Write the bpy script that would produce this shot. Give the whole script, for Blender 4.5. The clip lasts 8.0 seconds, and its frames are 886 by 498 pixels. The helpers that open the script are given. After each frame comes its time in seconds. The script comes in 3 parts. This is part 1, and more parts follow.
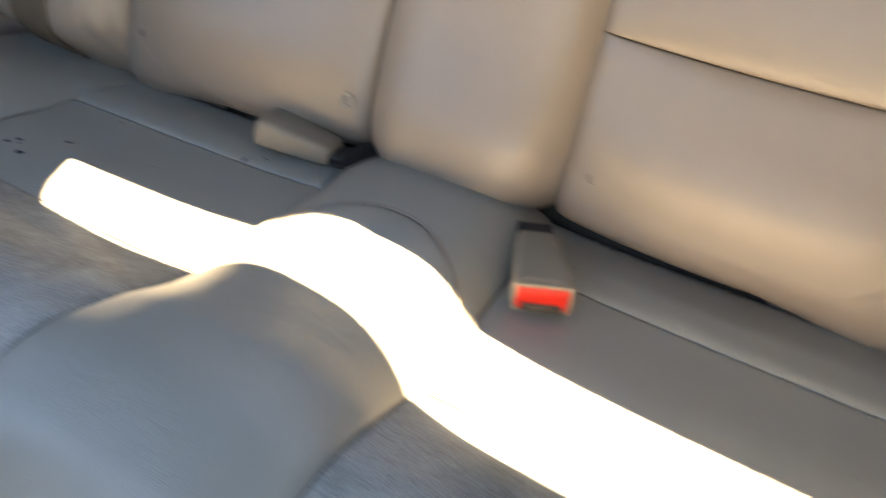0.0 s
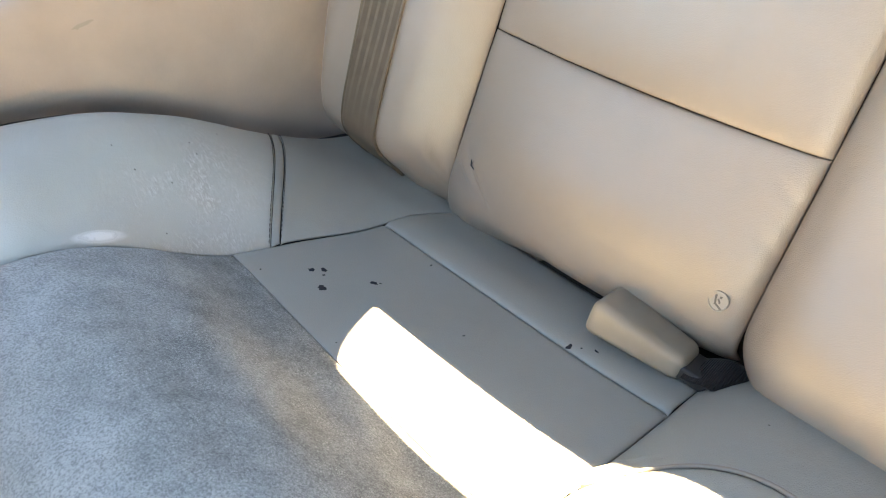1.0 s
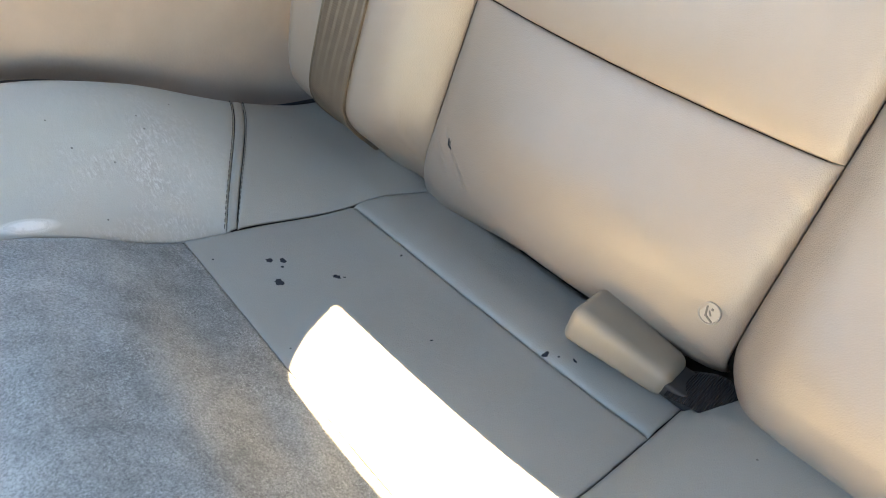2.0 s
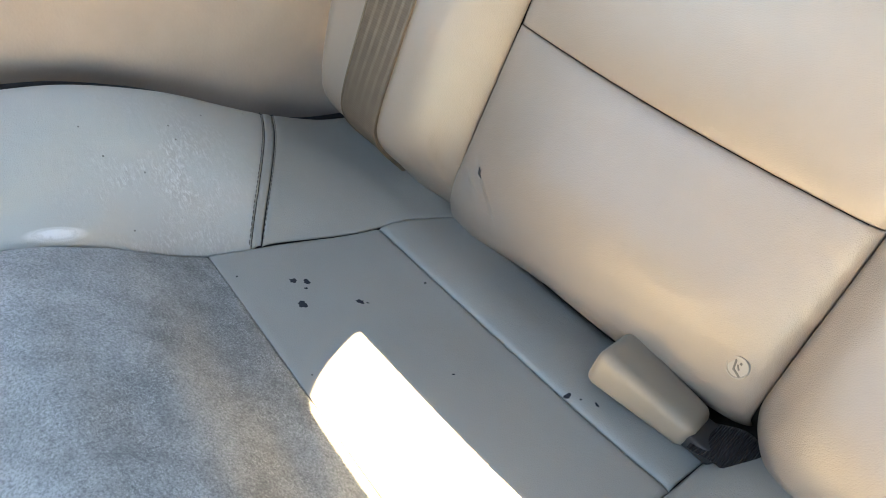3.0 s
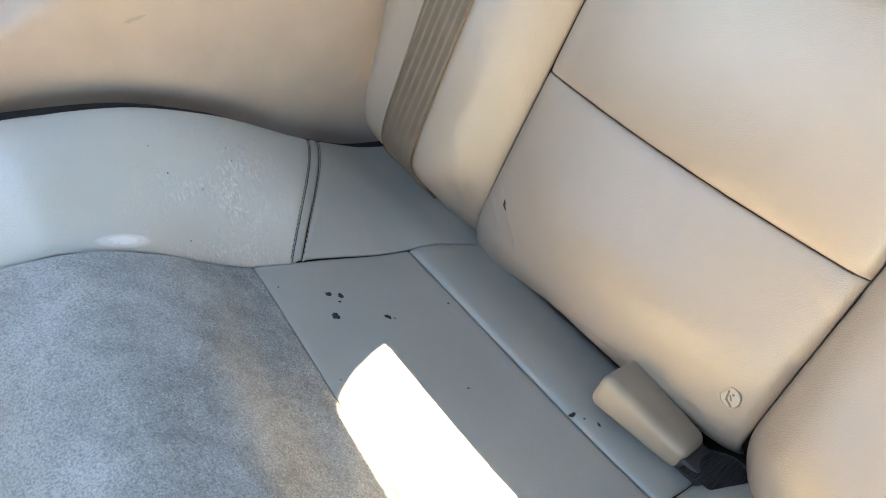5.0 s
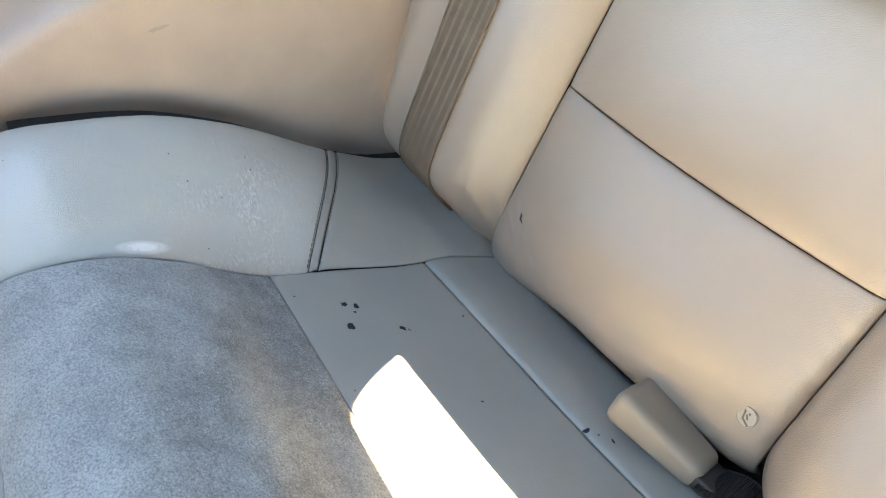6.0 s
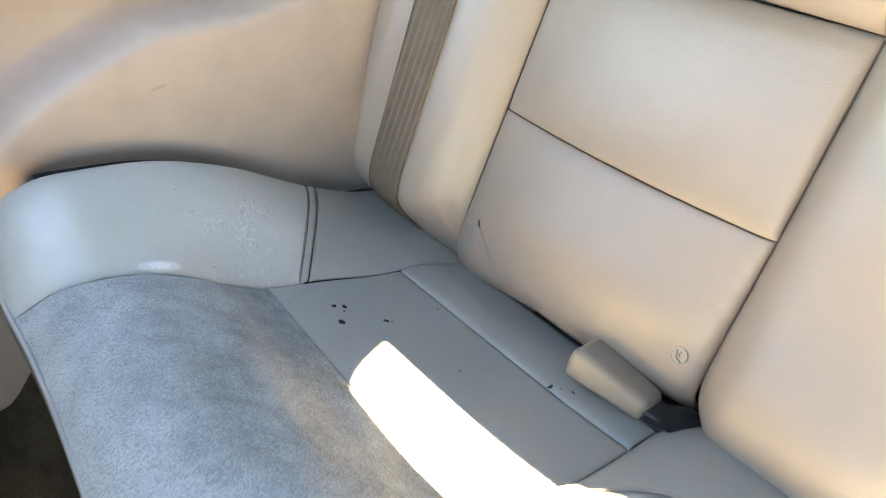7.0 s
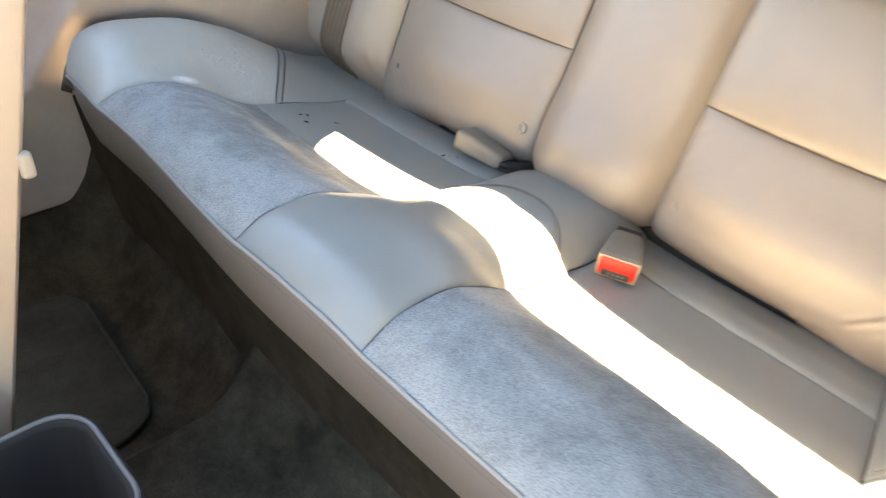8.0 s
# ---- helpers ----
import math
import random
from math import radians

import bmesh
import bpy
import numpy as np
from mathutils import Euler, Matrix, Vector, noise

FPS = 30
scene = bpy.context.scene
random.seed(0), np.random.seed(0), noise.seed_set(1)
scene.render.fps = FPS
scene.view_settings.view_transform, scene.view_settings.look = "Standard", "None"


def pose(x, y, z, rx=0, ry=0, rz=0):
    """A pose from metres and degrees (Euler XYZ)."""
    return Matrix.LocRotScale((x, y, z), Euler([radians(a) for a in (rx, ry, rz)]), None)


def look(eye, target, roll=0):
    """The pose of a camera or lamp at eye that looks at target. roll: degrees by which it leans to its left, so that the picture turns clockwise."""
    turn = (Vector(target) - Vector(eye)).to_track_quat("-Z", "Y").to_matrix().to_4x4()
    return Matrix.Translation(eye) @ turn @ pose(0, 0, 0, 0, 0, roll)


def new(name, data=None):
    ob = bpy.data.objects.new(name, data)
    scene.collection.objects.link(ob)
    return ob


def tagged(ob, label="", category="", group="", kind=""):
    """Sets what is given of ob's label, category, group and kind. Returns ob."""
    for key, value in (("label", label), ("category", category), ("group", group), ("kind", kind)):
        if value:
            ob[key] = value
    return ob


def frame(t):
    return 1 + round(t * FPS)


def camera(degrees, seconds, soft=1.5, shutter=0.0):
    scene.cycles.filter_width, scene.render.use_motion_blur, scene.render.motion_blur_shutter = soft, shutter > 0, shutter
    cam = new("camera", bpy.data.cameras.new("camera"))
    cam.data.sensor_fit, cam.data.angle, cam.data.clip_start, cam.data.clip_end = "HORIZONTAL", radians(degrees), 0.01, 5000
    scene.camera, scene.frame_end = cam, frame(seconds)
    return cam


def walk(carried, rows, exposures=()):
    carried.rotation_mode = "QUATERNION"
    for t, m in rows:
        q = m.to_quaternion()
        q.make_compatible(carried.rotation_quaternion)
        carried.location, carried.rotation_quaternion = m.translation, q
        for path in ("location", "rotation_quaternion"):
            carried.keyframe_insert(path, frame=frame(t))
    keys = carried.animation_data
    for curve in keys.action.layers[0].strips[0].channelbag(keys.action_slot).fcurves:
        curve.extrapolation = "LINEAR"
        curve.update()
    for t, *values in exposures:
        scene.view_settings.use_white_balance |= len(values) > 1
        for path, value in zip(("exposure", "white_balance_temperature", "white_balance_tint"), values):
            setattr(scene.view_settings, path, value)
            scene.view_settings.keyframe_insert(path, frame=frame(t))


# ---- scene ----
cam = camera(61.3, 8.0, soft=1.0, shutter=0.3)
PATH = [
    (0, (0.254, -0.463, 0.758), (-0.377, 0.841, -0.621), 2.8),
    (0.2, (0.176, -0.45, 0.754), (-0.658, 0.825, -0.542), 1.9),
    (0.3, (0.148, -0.447, 0.752), (-0.785, 0.81, -0.492), 1.6),
    (0.5, (0.102, -0.439, 0.749), (-0.969, 0.742, -0.458), 0.8),
    (0.7, (0.073, -0.421, 0.752), (-1.077, 0.692, -0.447), 0.4),
    (1, (0.044, -0.373, 0.73), (-1.107, 0.696, -0.507), 0.4),
    (1.2, (0.026, -0.366, 0.723), (-1.077, 0.702, -0.559), 0.6),
    (2.3, (-0.01, -0.296, 0.732), (-1.058, 0.705, -0.646), 3.3),
    (2.5, (-0.023, -0.314, 0.733), (-1.066, 0.713, -0.631), 4.9),
    (3, (-0.025, -0.312, 0.741), (-1.094, 0.697, -0.616), 5.7),
    (3.5, (-0.019, -0.323, 0.743), (-1.102, 0.688, -0.601), 6.7),
    (4, (-0.018, -0.335, 0.757), (-1.108, 0.682, -0.576), 8.1),
    (4.5, (-0.005, -0.343, 0.772), (-1.151, 0.616, -0.557), 6.5),
    (4.7, (0.009, -0.332, 0.778), (-1.141, 0.625, -0.55), 6.4),
    (5.8, (0.01, -0.347, 0.783), (-1.176, 0.624, -0.502), 7.3),
    (6, (0.007, -0.338, 0.782), (-1.182, 0.608, -0.517), 6.8),
    (6.5, (0.034, -0.347, 0.782), (-1.202, 0.585, -0.485), 4.3),
    (7, (0.117, -0.419, 0.796), (-1.131, 0.654, -0.341), 2.8),
    (7.3, (0.201, -0.518, 0.779), (-1.039, 0.649, -0.27), 3.3),
    (7.5, (0.296, -0.583, 0.758), (-0.936, 0.612, -0.268), 4.2),
    (7.7, (0.378, -0.639, 0.75), (-0.828, 0.583, -0.277), 6.5),
    (7.9, (0.454, -0.687, 0.81), (-0.691, 0.459, -0.363), 4.2),
    (8, (0.485, -0.699, 0.843), (-0.627, 0.455, -0.355), 4.4),
]
walk(cam, [(t, look(eye, target, roll)) for t, eye, target, roll in PATH],
     exposures=[(0.0, 4.37, 8800, 10), (0.5, 4.77, 9000, 10), (1.0, 5.22, 9100, 8), (6.0, 5.3, 8900, 7), (7.0, 5.32, 8700, 7), (7.5, 5.25, 8750, 8), (8.0, 5.15, 8900, 9)])

# ---- light: sun from behind through the rear window, sky through the windows ----
SUN_SLOPE, SUN_SIDE = 1.225, 0.16          # fall and sideways drift for each metre forward
world = bpy.data.worlds.new("world")
scene.world = world
world.use_nodes = True
wn = world.node_tree
sky = wn.nodes.new("ShaderNodeTexSky")
sky.sky_type = "NISHITA"
sky.sun_disc = False
sky.dust_density, sky.ozone_density = 0.25, 3.5
sky.sun_elevation = math.atan2(SUN_SLOPE, math.hypot(1, SUN_SIDE))
sky.sun_rotation = math.atan2(-SUN_SIDE, 1)
wn.nodes["Background"].inputs["Strength"].default_value = 0.053
wn.links.new(sky.outputs["Color"], wn.nodes["Background"].inputs["Color"])
sun_data = bpy.data.lights.new("sun", "SUN")
sun_data.energy, sun_data.angle, sun_data.color = 4.8, radians(0.6), (1.0, 0.82, 0.63)
sun = new("sun", sun_data)
sun.matrix_world = look((0, 4, 5), (SUN_SIDE * 4, 0, 5 - SUN_SLOPE * 4))


# ---- materials ----
def nodes_of(name):
    mat = bpy.data.materials.new(name)
    mat.use_nodes = True
    tree = mat.node_tree
    bsdf = tree.nodes["Principled BSDF"]
    coord = tree.nodes.new("ShaderNodeTexCoord")
    return mat, tree, bsdf, coord.outputs["Object"]


def tex_noise(tree, coord, scale, detail=4.0, rough=0.55, distortion=0.0):
    n = tree.nodes.new("ShaderNodeTexNoise")
    n.inputs["Scale"].default_value = scale
    n.inputs["Detail"].default_value = detail
    n.inputs["Roughness"].default_value = rough
    n.inputs["Distortion"].default_value = distortion
    tree.links.new(coord, n.inputs["Vector"])
    return n.outputs["Fac"]


def tex_cells(tree, coord, scale):
    n = tree.nodes.new("ShaderNodeTexVoronoi")
    n.feature = "DISTANCE_TO_EDGE"
    n.inputs["Scale"].default_value = scale
    tree.links.new(coord, n.inputs["Vector"])
    return n.outputs["Distance"]


def ramp(tree, fac, lo, hi, a=(0, 0, 0), b=(1, 1, 1)):
    r = tree.nodes.new("ShaderNodeValToRGB")
    r.color_ramp.elements[0].position, r.color_ramp.elements[1].position = lo, hi
    r.color_ramp.elements[0].color, r.color_ramp.elements[1].color = (*a, 1), (*b, 1)
    tree.links.new(fac, r.inputs["Fac"])
    return r.outputs["Color"]


def mixed(tree, fac, a, b, mode="MIX"):
    m = tree.nodes.new("ShaderNodeMix")
    m.data_type, m.blend_type = "RGBA", mode
    for sock, v in ((m.inputs["Factor"], fac), (m.inputs[6], a), (m.inputs[7], b)):
        if isinstance(v, (int, float)):
            sock.default_value = v
        elif isinstance(v, tuple):
            sock.default_value = (*v, 1)
        else:
            tree.links.new(v, sock)
    return m.outputs[2]


def bump(tree, bsdf, height, strength, distance, under=None):
    b = tree.nodes.new("ShaderNodeBump")
    b.inputs["Strength"].default_value = strength
    b.inputs["Distance"].default_value = distance
    tree.links.new(height, b.inputs["Height"])
    if under is not None:
        tree.links.new(under, b.inputs["Normal"])
    tree.links.new(b.outputs["Normal"], bsdf.inputs["Normal"])
    return b.outputs["Normal"]


def leather(name, base, dark, rough=(0.36, 0.5), crease=0.25, wear=0.0, spec=0.3, clean=0.6):
    mat, tree, bsdf, co = nodes_of(name)
    blot = tex_noise(tree, co, 9.0, 5.0, 0.6)
    fine = tex_noise(tree, co, 70.0, 4.0, 0.6)
    col = mixed(tree, ramp(tree, blot, 0.35, 0.7), dark, base)
    col = mixed(tree, ramp(tree, fine, 0.62, 0.78, (0, 0, 0), (0.25, 0.25, 0.25)), col, dark)
    grain = tex_cells(tree, co, 620.0)
    gr = ramp(tree, grain, 0.0, 0.25)
    folds = tex_noise(tree, co, 26.0, 5.0, 0.62, 0.6)
    n1 = bump(tree, bsdf, folds, crease, 0.004)
    n2 = bump(tree, bsdf, gr, 0.35, 0.00025, n1)
    shine = ramp(tree, blot, 0.3, 0.72, (rough[0],) * 3, (rough[1],) * 3)
    if wear:
        draw = tree.nodes.new("ShaderNodeMapping")
        draw.inputs["Rotation"].default_value = (0.0, 0.0, 0.5)
        draw.inputs["Scale"].default_value = (0.35, 1.0, 0.35)
        tree.links.new(co, draw.inputs["Vector"])
        scuff = tex_noise(tree, draw.outputs["Vector"], 520.0, 8.0, 0.8, 0.8)
        far = tree.nodes.new("ShaderNodeVectorMath")
        far.operation = "DISTANCE"
        far.inputs[1].default_value = (-0.522, -0.005, 0.072)
        tree.links.new(co, far.inputs[0])
        rubbed = mixed(tree, 1.0, ramp(tree, far.outputs["Value"], 0.03, 0.105, (1, 1, 1), (0, 0, 0)), ramp(tree, tex_noise(tree, co, 24.0, 5.0, 0.62), 0.40, 0.60), "MULTIPLY")
        # pale flecks along the scuffs: sky glints painted as colour
        glints = mixed(tree, 1.0, ramp(tree, scuff, 0.48, 0.62), rubbed, "MULTIPLY")
        col = mixed(tree, mixed(tree, 1.0, rubbed, (wear, wear, wear), "MULTIPLY"), col, (0.36, 0.335, 0.30))
        col = mixed(tree, mixed(tree, 1.0, glints, (0.9, 0.9, 0.9), "MULTIPLY"), col, (0.70, 0.71, 0.70))
        shine = mixed(tree, glints, shine, (0.35, 0.35, 0.35))
        bump(tree, bsdf, mixed(tree, 1.0, scuff, rubbed, "MULTIPLY"), 0.15, 0.001, n2)
        # the rolled lip beside the insert, rubbed shiny, its sky highlight painted pale
        near = tree.nodes.new("ShaderNodeMapping")
        near.vector_type = "TEXTURE"
        near.inputs["Location"].default_value = (-0.4912, -0.101, 0.0865)
        near.inputs["Rotation"].default_value = (-0.42, 0.0, 0.0)
        near.inputs["Scale"].default_value = (0.0048, 0.024, 0.012)
        tree.links.new(co, near.inputs["Vector"])
        reach = tree.nodes.new("ShaderNodeVectorMath")
        reach.operation = "LENGTH"
        tree.links.new(near.outputs["Vector"], reach.inputs[0])
        bare = mixed(tree, 1.0, ramp(tree, reach.outputs["Value"], 0.45, 1.1, (1, 1, 1), (0, 0, 0)), ramp(tree, tex_noise(tree, co, 160.0, 4.0, 0.6), 0.3, 0.5, (0.55,) * 3, (1, 1, 1)), "MULTIPLY")
        col = mixed(tree, bare, col, (0.80, 0.81, 0.80))
        shine = mixed(tree, bare, shine, (0.2, 0.2, 0.2))
    dots = tree.nodes.new("ShaderNodeTexVoronoi")
    dots.inputs["Scale"].default_value = 62.0
    tree.links.new(co, dots.inputs["Vector"])
    few = ramp(tree, tex_noise(tree, co, 23.0, 2.0), clean, clean + 0.03)
    speck = mixed(tree, 1.0, ramp(tree, dots.outputs["Distance"], 0.04, 0.065, (0.9, 0.9, 0.9), (0, 0, 0)), few, "MULTIPLY")
    col = mixed(tree, speck, col, (0.05, 0.045, 0.04))
    tree.links.new(col, bsdf.inputs["Base Color"])
    tree.links.new(shine, bsdf.inputs["Roughness"])
    bsdf.inputs["Specular IOR Level"].default_value = spec
    return mat


def cloth(name, base, dark, scale, rough=0.95, height=0.001, sheen=0.3, blotch=10.0, cover=(0.35, 0.65)):
    mat, tree, bsdf, co = nodes_of(name)
    nap = tex_noise(tree, co, blotch, 9.0, 0.72)
    pile = tex_noise(tree, co, scale, 3.0, 0.7)
    col = mixed(tree, ramp(tree, nap, *cover), dark, base)
    col = mixed(tree, ramp(tree, pile, 0.35, 0.7, (0.0,) * 3, (0.45,) * 3), col, dark)
    tree.links.new(col, bsdf.inputs["Base Color"])
    bsdf.inputs["Roughness"].default_value = rough
    bsdf.inputs["Sheen Weight"].default_value = sheen
    bsdf.inputs["Sheen Roughness"].default_value = 0.4
    bsdf.inputs["Specular IOR Level"].default_value = 0.06
    bump(tree, bsdf, pile, 0.7, height)
    if name == "black_webbing":
        rib = tree.nodes.new("ShaderNodeTexWave")
        rib.bands_direction = "Y"
        rib.inputs["Scale"].default_value = 190.0
        tree.links.new(co, rib.inputs["Vector"])
        bump(tree, bsdf, rib.outputs["Color"], 0.8, 0.0008)
    return mat


def plastic(name, base, rough=0.45, grain=500.0, depth=0.0003):
    mat, tree, bsdf, co = nodes_of(name)
    v = tex_noise(tree, co, 18.0, 4.0)
    col = mixed(tree, ramp(tree, v, 0.3, 0.7), tuple(c * 0.86 for c in base), base)
    tree.links.new(col, bsdf.inputs["Base Color"])
    bsdf.inputs["Roughness"].default_value = rough
    if grain:
        bump(tree, bsdf, tex_noise(tree, co, grain, 2.0), 0.35, depth)
    return mat


def suede():
    """Grey suede: fine tangled pile, pale rubbed areas, front paled for sky light, loose light fibres."""
    mat, tree, bsdf, co = nodes_of("suede")
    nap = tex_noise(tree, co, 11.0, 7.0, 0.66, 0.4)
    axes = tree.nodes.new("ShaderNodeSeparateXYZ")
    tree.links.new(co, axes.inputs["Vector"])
    # paler towards the front: sky sheen painted into the nap colour
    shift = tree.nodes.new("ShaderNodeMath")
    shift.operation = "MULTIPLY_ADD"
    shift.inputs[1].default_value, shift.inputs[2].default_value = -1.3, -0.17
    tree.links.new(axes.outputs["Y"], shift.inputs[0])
    front_pale = tree.nodes.new("ShaderNodeMath")
    tree.links.new(nap, front_pale.inputs[0])
    tree.links.new(shift.outputs[0], front_pale.inputs[1])
    nap = front_pale.outputs[0]
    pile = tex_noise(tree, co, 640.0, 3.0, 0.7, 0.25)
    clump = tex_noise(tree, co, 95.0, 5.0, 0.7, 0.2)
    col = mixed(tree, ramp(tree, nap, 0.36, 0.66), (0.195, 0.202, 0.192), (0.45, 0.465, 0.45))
    col = mixed(tree, ramp(tree, clump, 0.3, 0.72, (0.0,) * 3, (0.4,) * 3), col, (0.40, 0.40, 0.39))
    col = mixed(tree, ramp(tree, pile, 0.38, 0.54, (0.5,) * 3, (0.0,) * 3), col, (0.075, 0.075, 0.078))
    col = mixed(tree, ramp(tree, pile, 0.58, 0.68, (0.0,) * 3, (0.45,) * 3), col, (0.55, 0.55, 0.54))
    thread = tree.nodes.new("ShaderNodeMath")
    thread.operation = "COMPARE"
    thread.inputs[1].default_value, thread.inputs[2].default_value = 0.5, 0.020
    tree.links.new(tex_noise(tree, co, 400.0, 2.0, 0.6, 1.2), thread.inputs[0])
    some = ramp(tree, tex_noise(tree, co, 30.0, 4.0, 0.7), 0.40, 0.60, (0.08,) * 3, (0.5,) * 3)
    col = mixed(tree, mixed(tree, 1.0, thread.outputs[0], some, "MULTIPLY"), col, (0.62, 0.63, 0.62))
    tree.links.new(col, bsdf.inputs["Base Color"])
    bsdf.inputs["Roughness"].default_value = 0.85
    tree.links.new(ramp(tree, nap, 0.42, 0.68, (0.1,) * 3, (0.32,) * 3), bsdf.inputs["Sheen Weight"])
    bsdf.inputs["Sheen Roughness"].default_value = 0.35
    bsdf.inputs["Specular IOR Level"].default_value = 0.25
    n1 = bump(tree, bsdf, clump, 0.16, 0.002)
    bump(tree, bsdf, pile, 0.45, 0.0004, n1)
    return mat


# cushion and back share one leather; cool sky light put into this tint
LEATHER_COOL_LIT = leather("leather", (0.338, 0.343, 0.313), (0.308, 0.312, 0.284), (0.29, 0.38), 0.22, 0.0, 0.75)
# same leather, warm sun bounce put into the colour
LEATHER_WARM_LIT = leather("leather_warm_lit", (0.35, 0.283, 0.228), (0.32, 0.258, 0.206), (0.28, 0.37), 0.15, 0.0, 0.9, 0.66)
# same leather, scuffed; its paler base carries the sky light
LEATHER_WORN_LIT = leather("leather_worn_lit", (0.46, 0.475, 0.44), (0.42, 0.432, 0.40), (0.30, 0.38), 0.3, 0.45, 1.0, 0.48)
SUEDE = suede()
PIPING = leather("piping_leather", (0.32, 0.285, 0.245), (0.28, 0.25, 0.215), (0.4, 0.5), 0.1)
# bench leather again, the shade under the front edge put into its colour
FASCIA_SHADED = leather("fascia_shaded_leather", (0.208, 0.184, 0.166), (0.185, 0.164, 0.148), (0.45, 0.55), 0.1)
WELT = leather("welt_leather", (0.42, 0.40, 0.37), (0.385, 0.365, 0.335), (0.4, 0.5), 0.1)
# dark colour put behind seams and creases to deepen their shade
CREASE_DARK = cloth("crease_dark_cloth", (0.07, 0.06, 0.05), (0.045, 0.04, 0.034), 300.0)
TRIM = plastic("trim_vinyl", (0.52, 0.435, 0.37), 0.44, 420.0, 0.0004)
TRIM_LOW = plastic("trim_plastic", (0.12, 0.112, 0.112), 0.5, 600.0, 0.0003)
RISER = cloth("riser_carpet", (0.062, 0.05, 0.037), (0.028, 0.023, 0.017), 300.0, 1.0, 0.004, 0.0, 11.0)
CARPET = cloth("carpet", (0.075, 0.066, 0.047), (0.024, 0.021, 0.016), 330.0, 1.0, 0.003, 0.0, 14.0)
MAT_RUBBER = cloth("mat_pile", (0.07, 0.068, 0.056), (0.036, 0.035, 0.029), 380.0, 1.0, 0.003, 0.0, 9.0)


def webbing():
    mat, tree, bsdf, co = nodes_of("webbing")
    wave = tree.nodes.new("ShaderNodeTexWave")
    wave.bands_direction = "X"
    wave.inputs["Scale"].default_value = 28.0
    wave.inputs["Distortion"].default_value = 0.6
    wave.inputs["Detail"].default_value = 2.0
    tree.links.new(co, wave.inputs["Vector"])
    high = tree.nodes.new("ShaderNodeSeparateXYZ")
    tree.links.new(co, high.inputs["Vector"])
    fade = mixed(tree, 1.0, ramp(tree, high.outputs["Z"], 0.05, 0.12), ramp(tree, high.outputs["Z"], 0.19, 0.27, (1, 1, 1), (0.1, 0.1, 0.1)), "MULTIPLY")
    fade = mixed(tree, 1.0, fade, ramp(tree, tex_noise(tree, co, 60.0, 5.0, 0.7), 0.3, 0.6, (0.35, 0.35, 0.35), (0.9, 0.9, 0.9)), "MULTIPLY")
    stripe = mixed(tree, 1.0, ramp(tree, wave.outputs["Color"], 0.55, 0.9), fade, "MULTIPLY")
    col = mixed(tree, ramp(tree, tex_noise(tree, co, 40.0, 5.0), 0.3, 0.7), (0.135, 0.098, 0.066), (0.178, 0.132, 0.09))
    tree.links.new(mixed(tree, stripe, col, (0.245, 0.192, 0.138)), bsdf.inputs["Base Color"])
    bsdf.inputs["Roughness"].default_value = 0.7
    weave = tree.nodes.new("ShaderNodeTexWave")
    weave.bands_direction = "Z"
    weave.inputs["Scale"].default_value = 160.0
    tree.links.new(co, weave.inputs["Vector"])
    bump(tree, bsdf, weave.outputs["Color"], 0.4, 0.0005)
    return mat


WEBBING = webbing()
BLACK_WEB = cloth("black_webbing", (0.045, 0.04, 0.041), (0.014, 0.013, 0.013), 900.0, 0.7, 0.0005, 0.1)
BUCKLE = plastic("buckle_plastic", (0.325, 0.277, 0.218), 0.42, 700.0, 0.0002)
RED = plastic("red_plastic", (0.62, 0.012, 0.006), 0.45, 0)
BLACK = plastic("black_plastic", (0.02, 0.02, 0.02), 0.5, 0)
FLAKE = plastic("bare_backing", (0.02, 0.023, 0.03), 0.85, 0)
MARK = plastic("mark_plastic", (0.16, 0.14, 0.12), 0.5, 0)
THREAD = plastic("sewing_thread", (0.10, 0.095, 0.085), 0.7, 0)
BRACKET = plastic("bracket_plastic", (0.028, 0.028, 0.03), 0.5, 0)
DISC = plastic("disc_plastic", (0.42, 0.37, 0.31), 0.4, 0)
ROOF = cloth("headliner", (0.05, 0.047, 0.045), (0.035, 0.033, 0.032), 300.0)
CONSOLE = plastic("console_plastic", (0.007, 0.006, 0.006), 0.8, 500.0)
# pale warm tone chosen for light bounced into the cabin
GROUND = cloth("bounce_ground", (0.32, 0.285, 0.24), (0.24, 0.215, 0.18), 60.0, 0.95, 0.004, 0.0, 1.5)
PAINT = plastic("car_paint", (0.35, 0.36, 0.38), 0.3, 0)


def glass_mat():
    mat, tree, bsdf, co = nodes_of("glass")
    bsdf.inputs["Roughness"].default_value = 0.02
    clear = tree.nodes.new("ShaderNodeBsdfTransparent")
    clear.inputs["Color"].default_value = (0.93, 0.95, 0.94, 1)
    sheet = tree.nodes.new("ShaderNodeMixShader")
    sheet.inputs["Fac"].default_value = 0.05
    tree.links.new(clear.outputs[0], sheet.inputs[1])
    tree.links.new(bsdf.outputs[0], sheet.inputs[2])
    tree.links.new(sheet.outputs[0], tree.nodes["Material Output"].inputs["Surface"])
    return mat


GLASS = glass_mat()


# ---- building helpers ----
def thing(name, base, label, category, group="", kind=""):
    ob = new(name)
    ob.location = base
    ob.empty_display_size = 0.05
    return tagged(ob, label, category, group, kind)


def origin_of(parent):
    p, o = parent, Vector()
    while p is not None:
        o += p.location
        p = p.parent
    return o


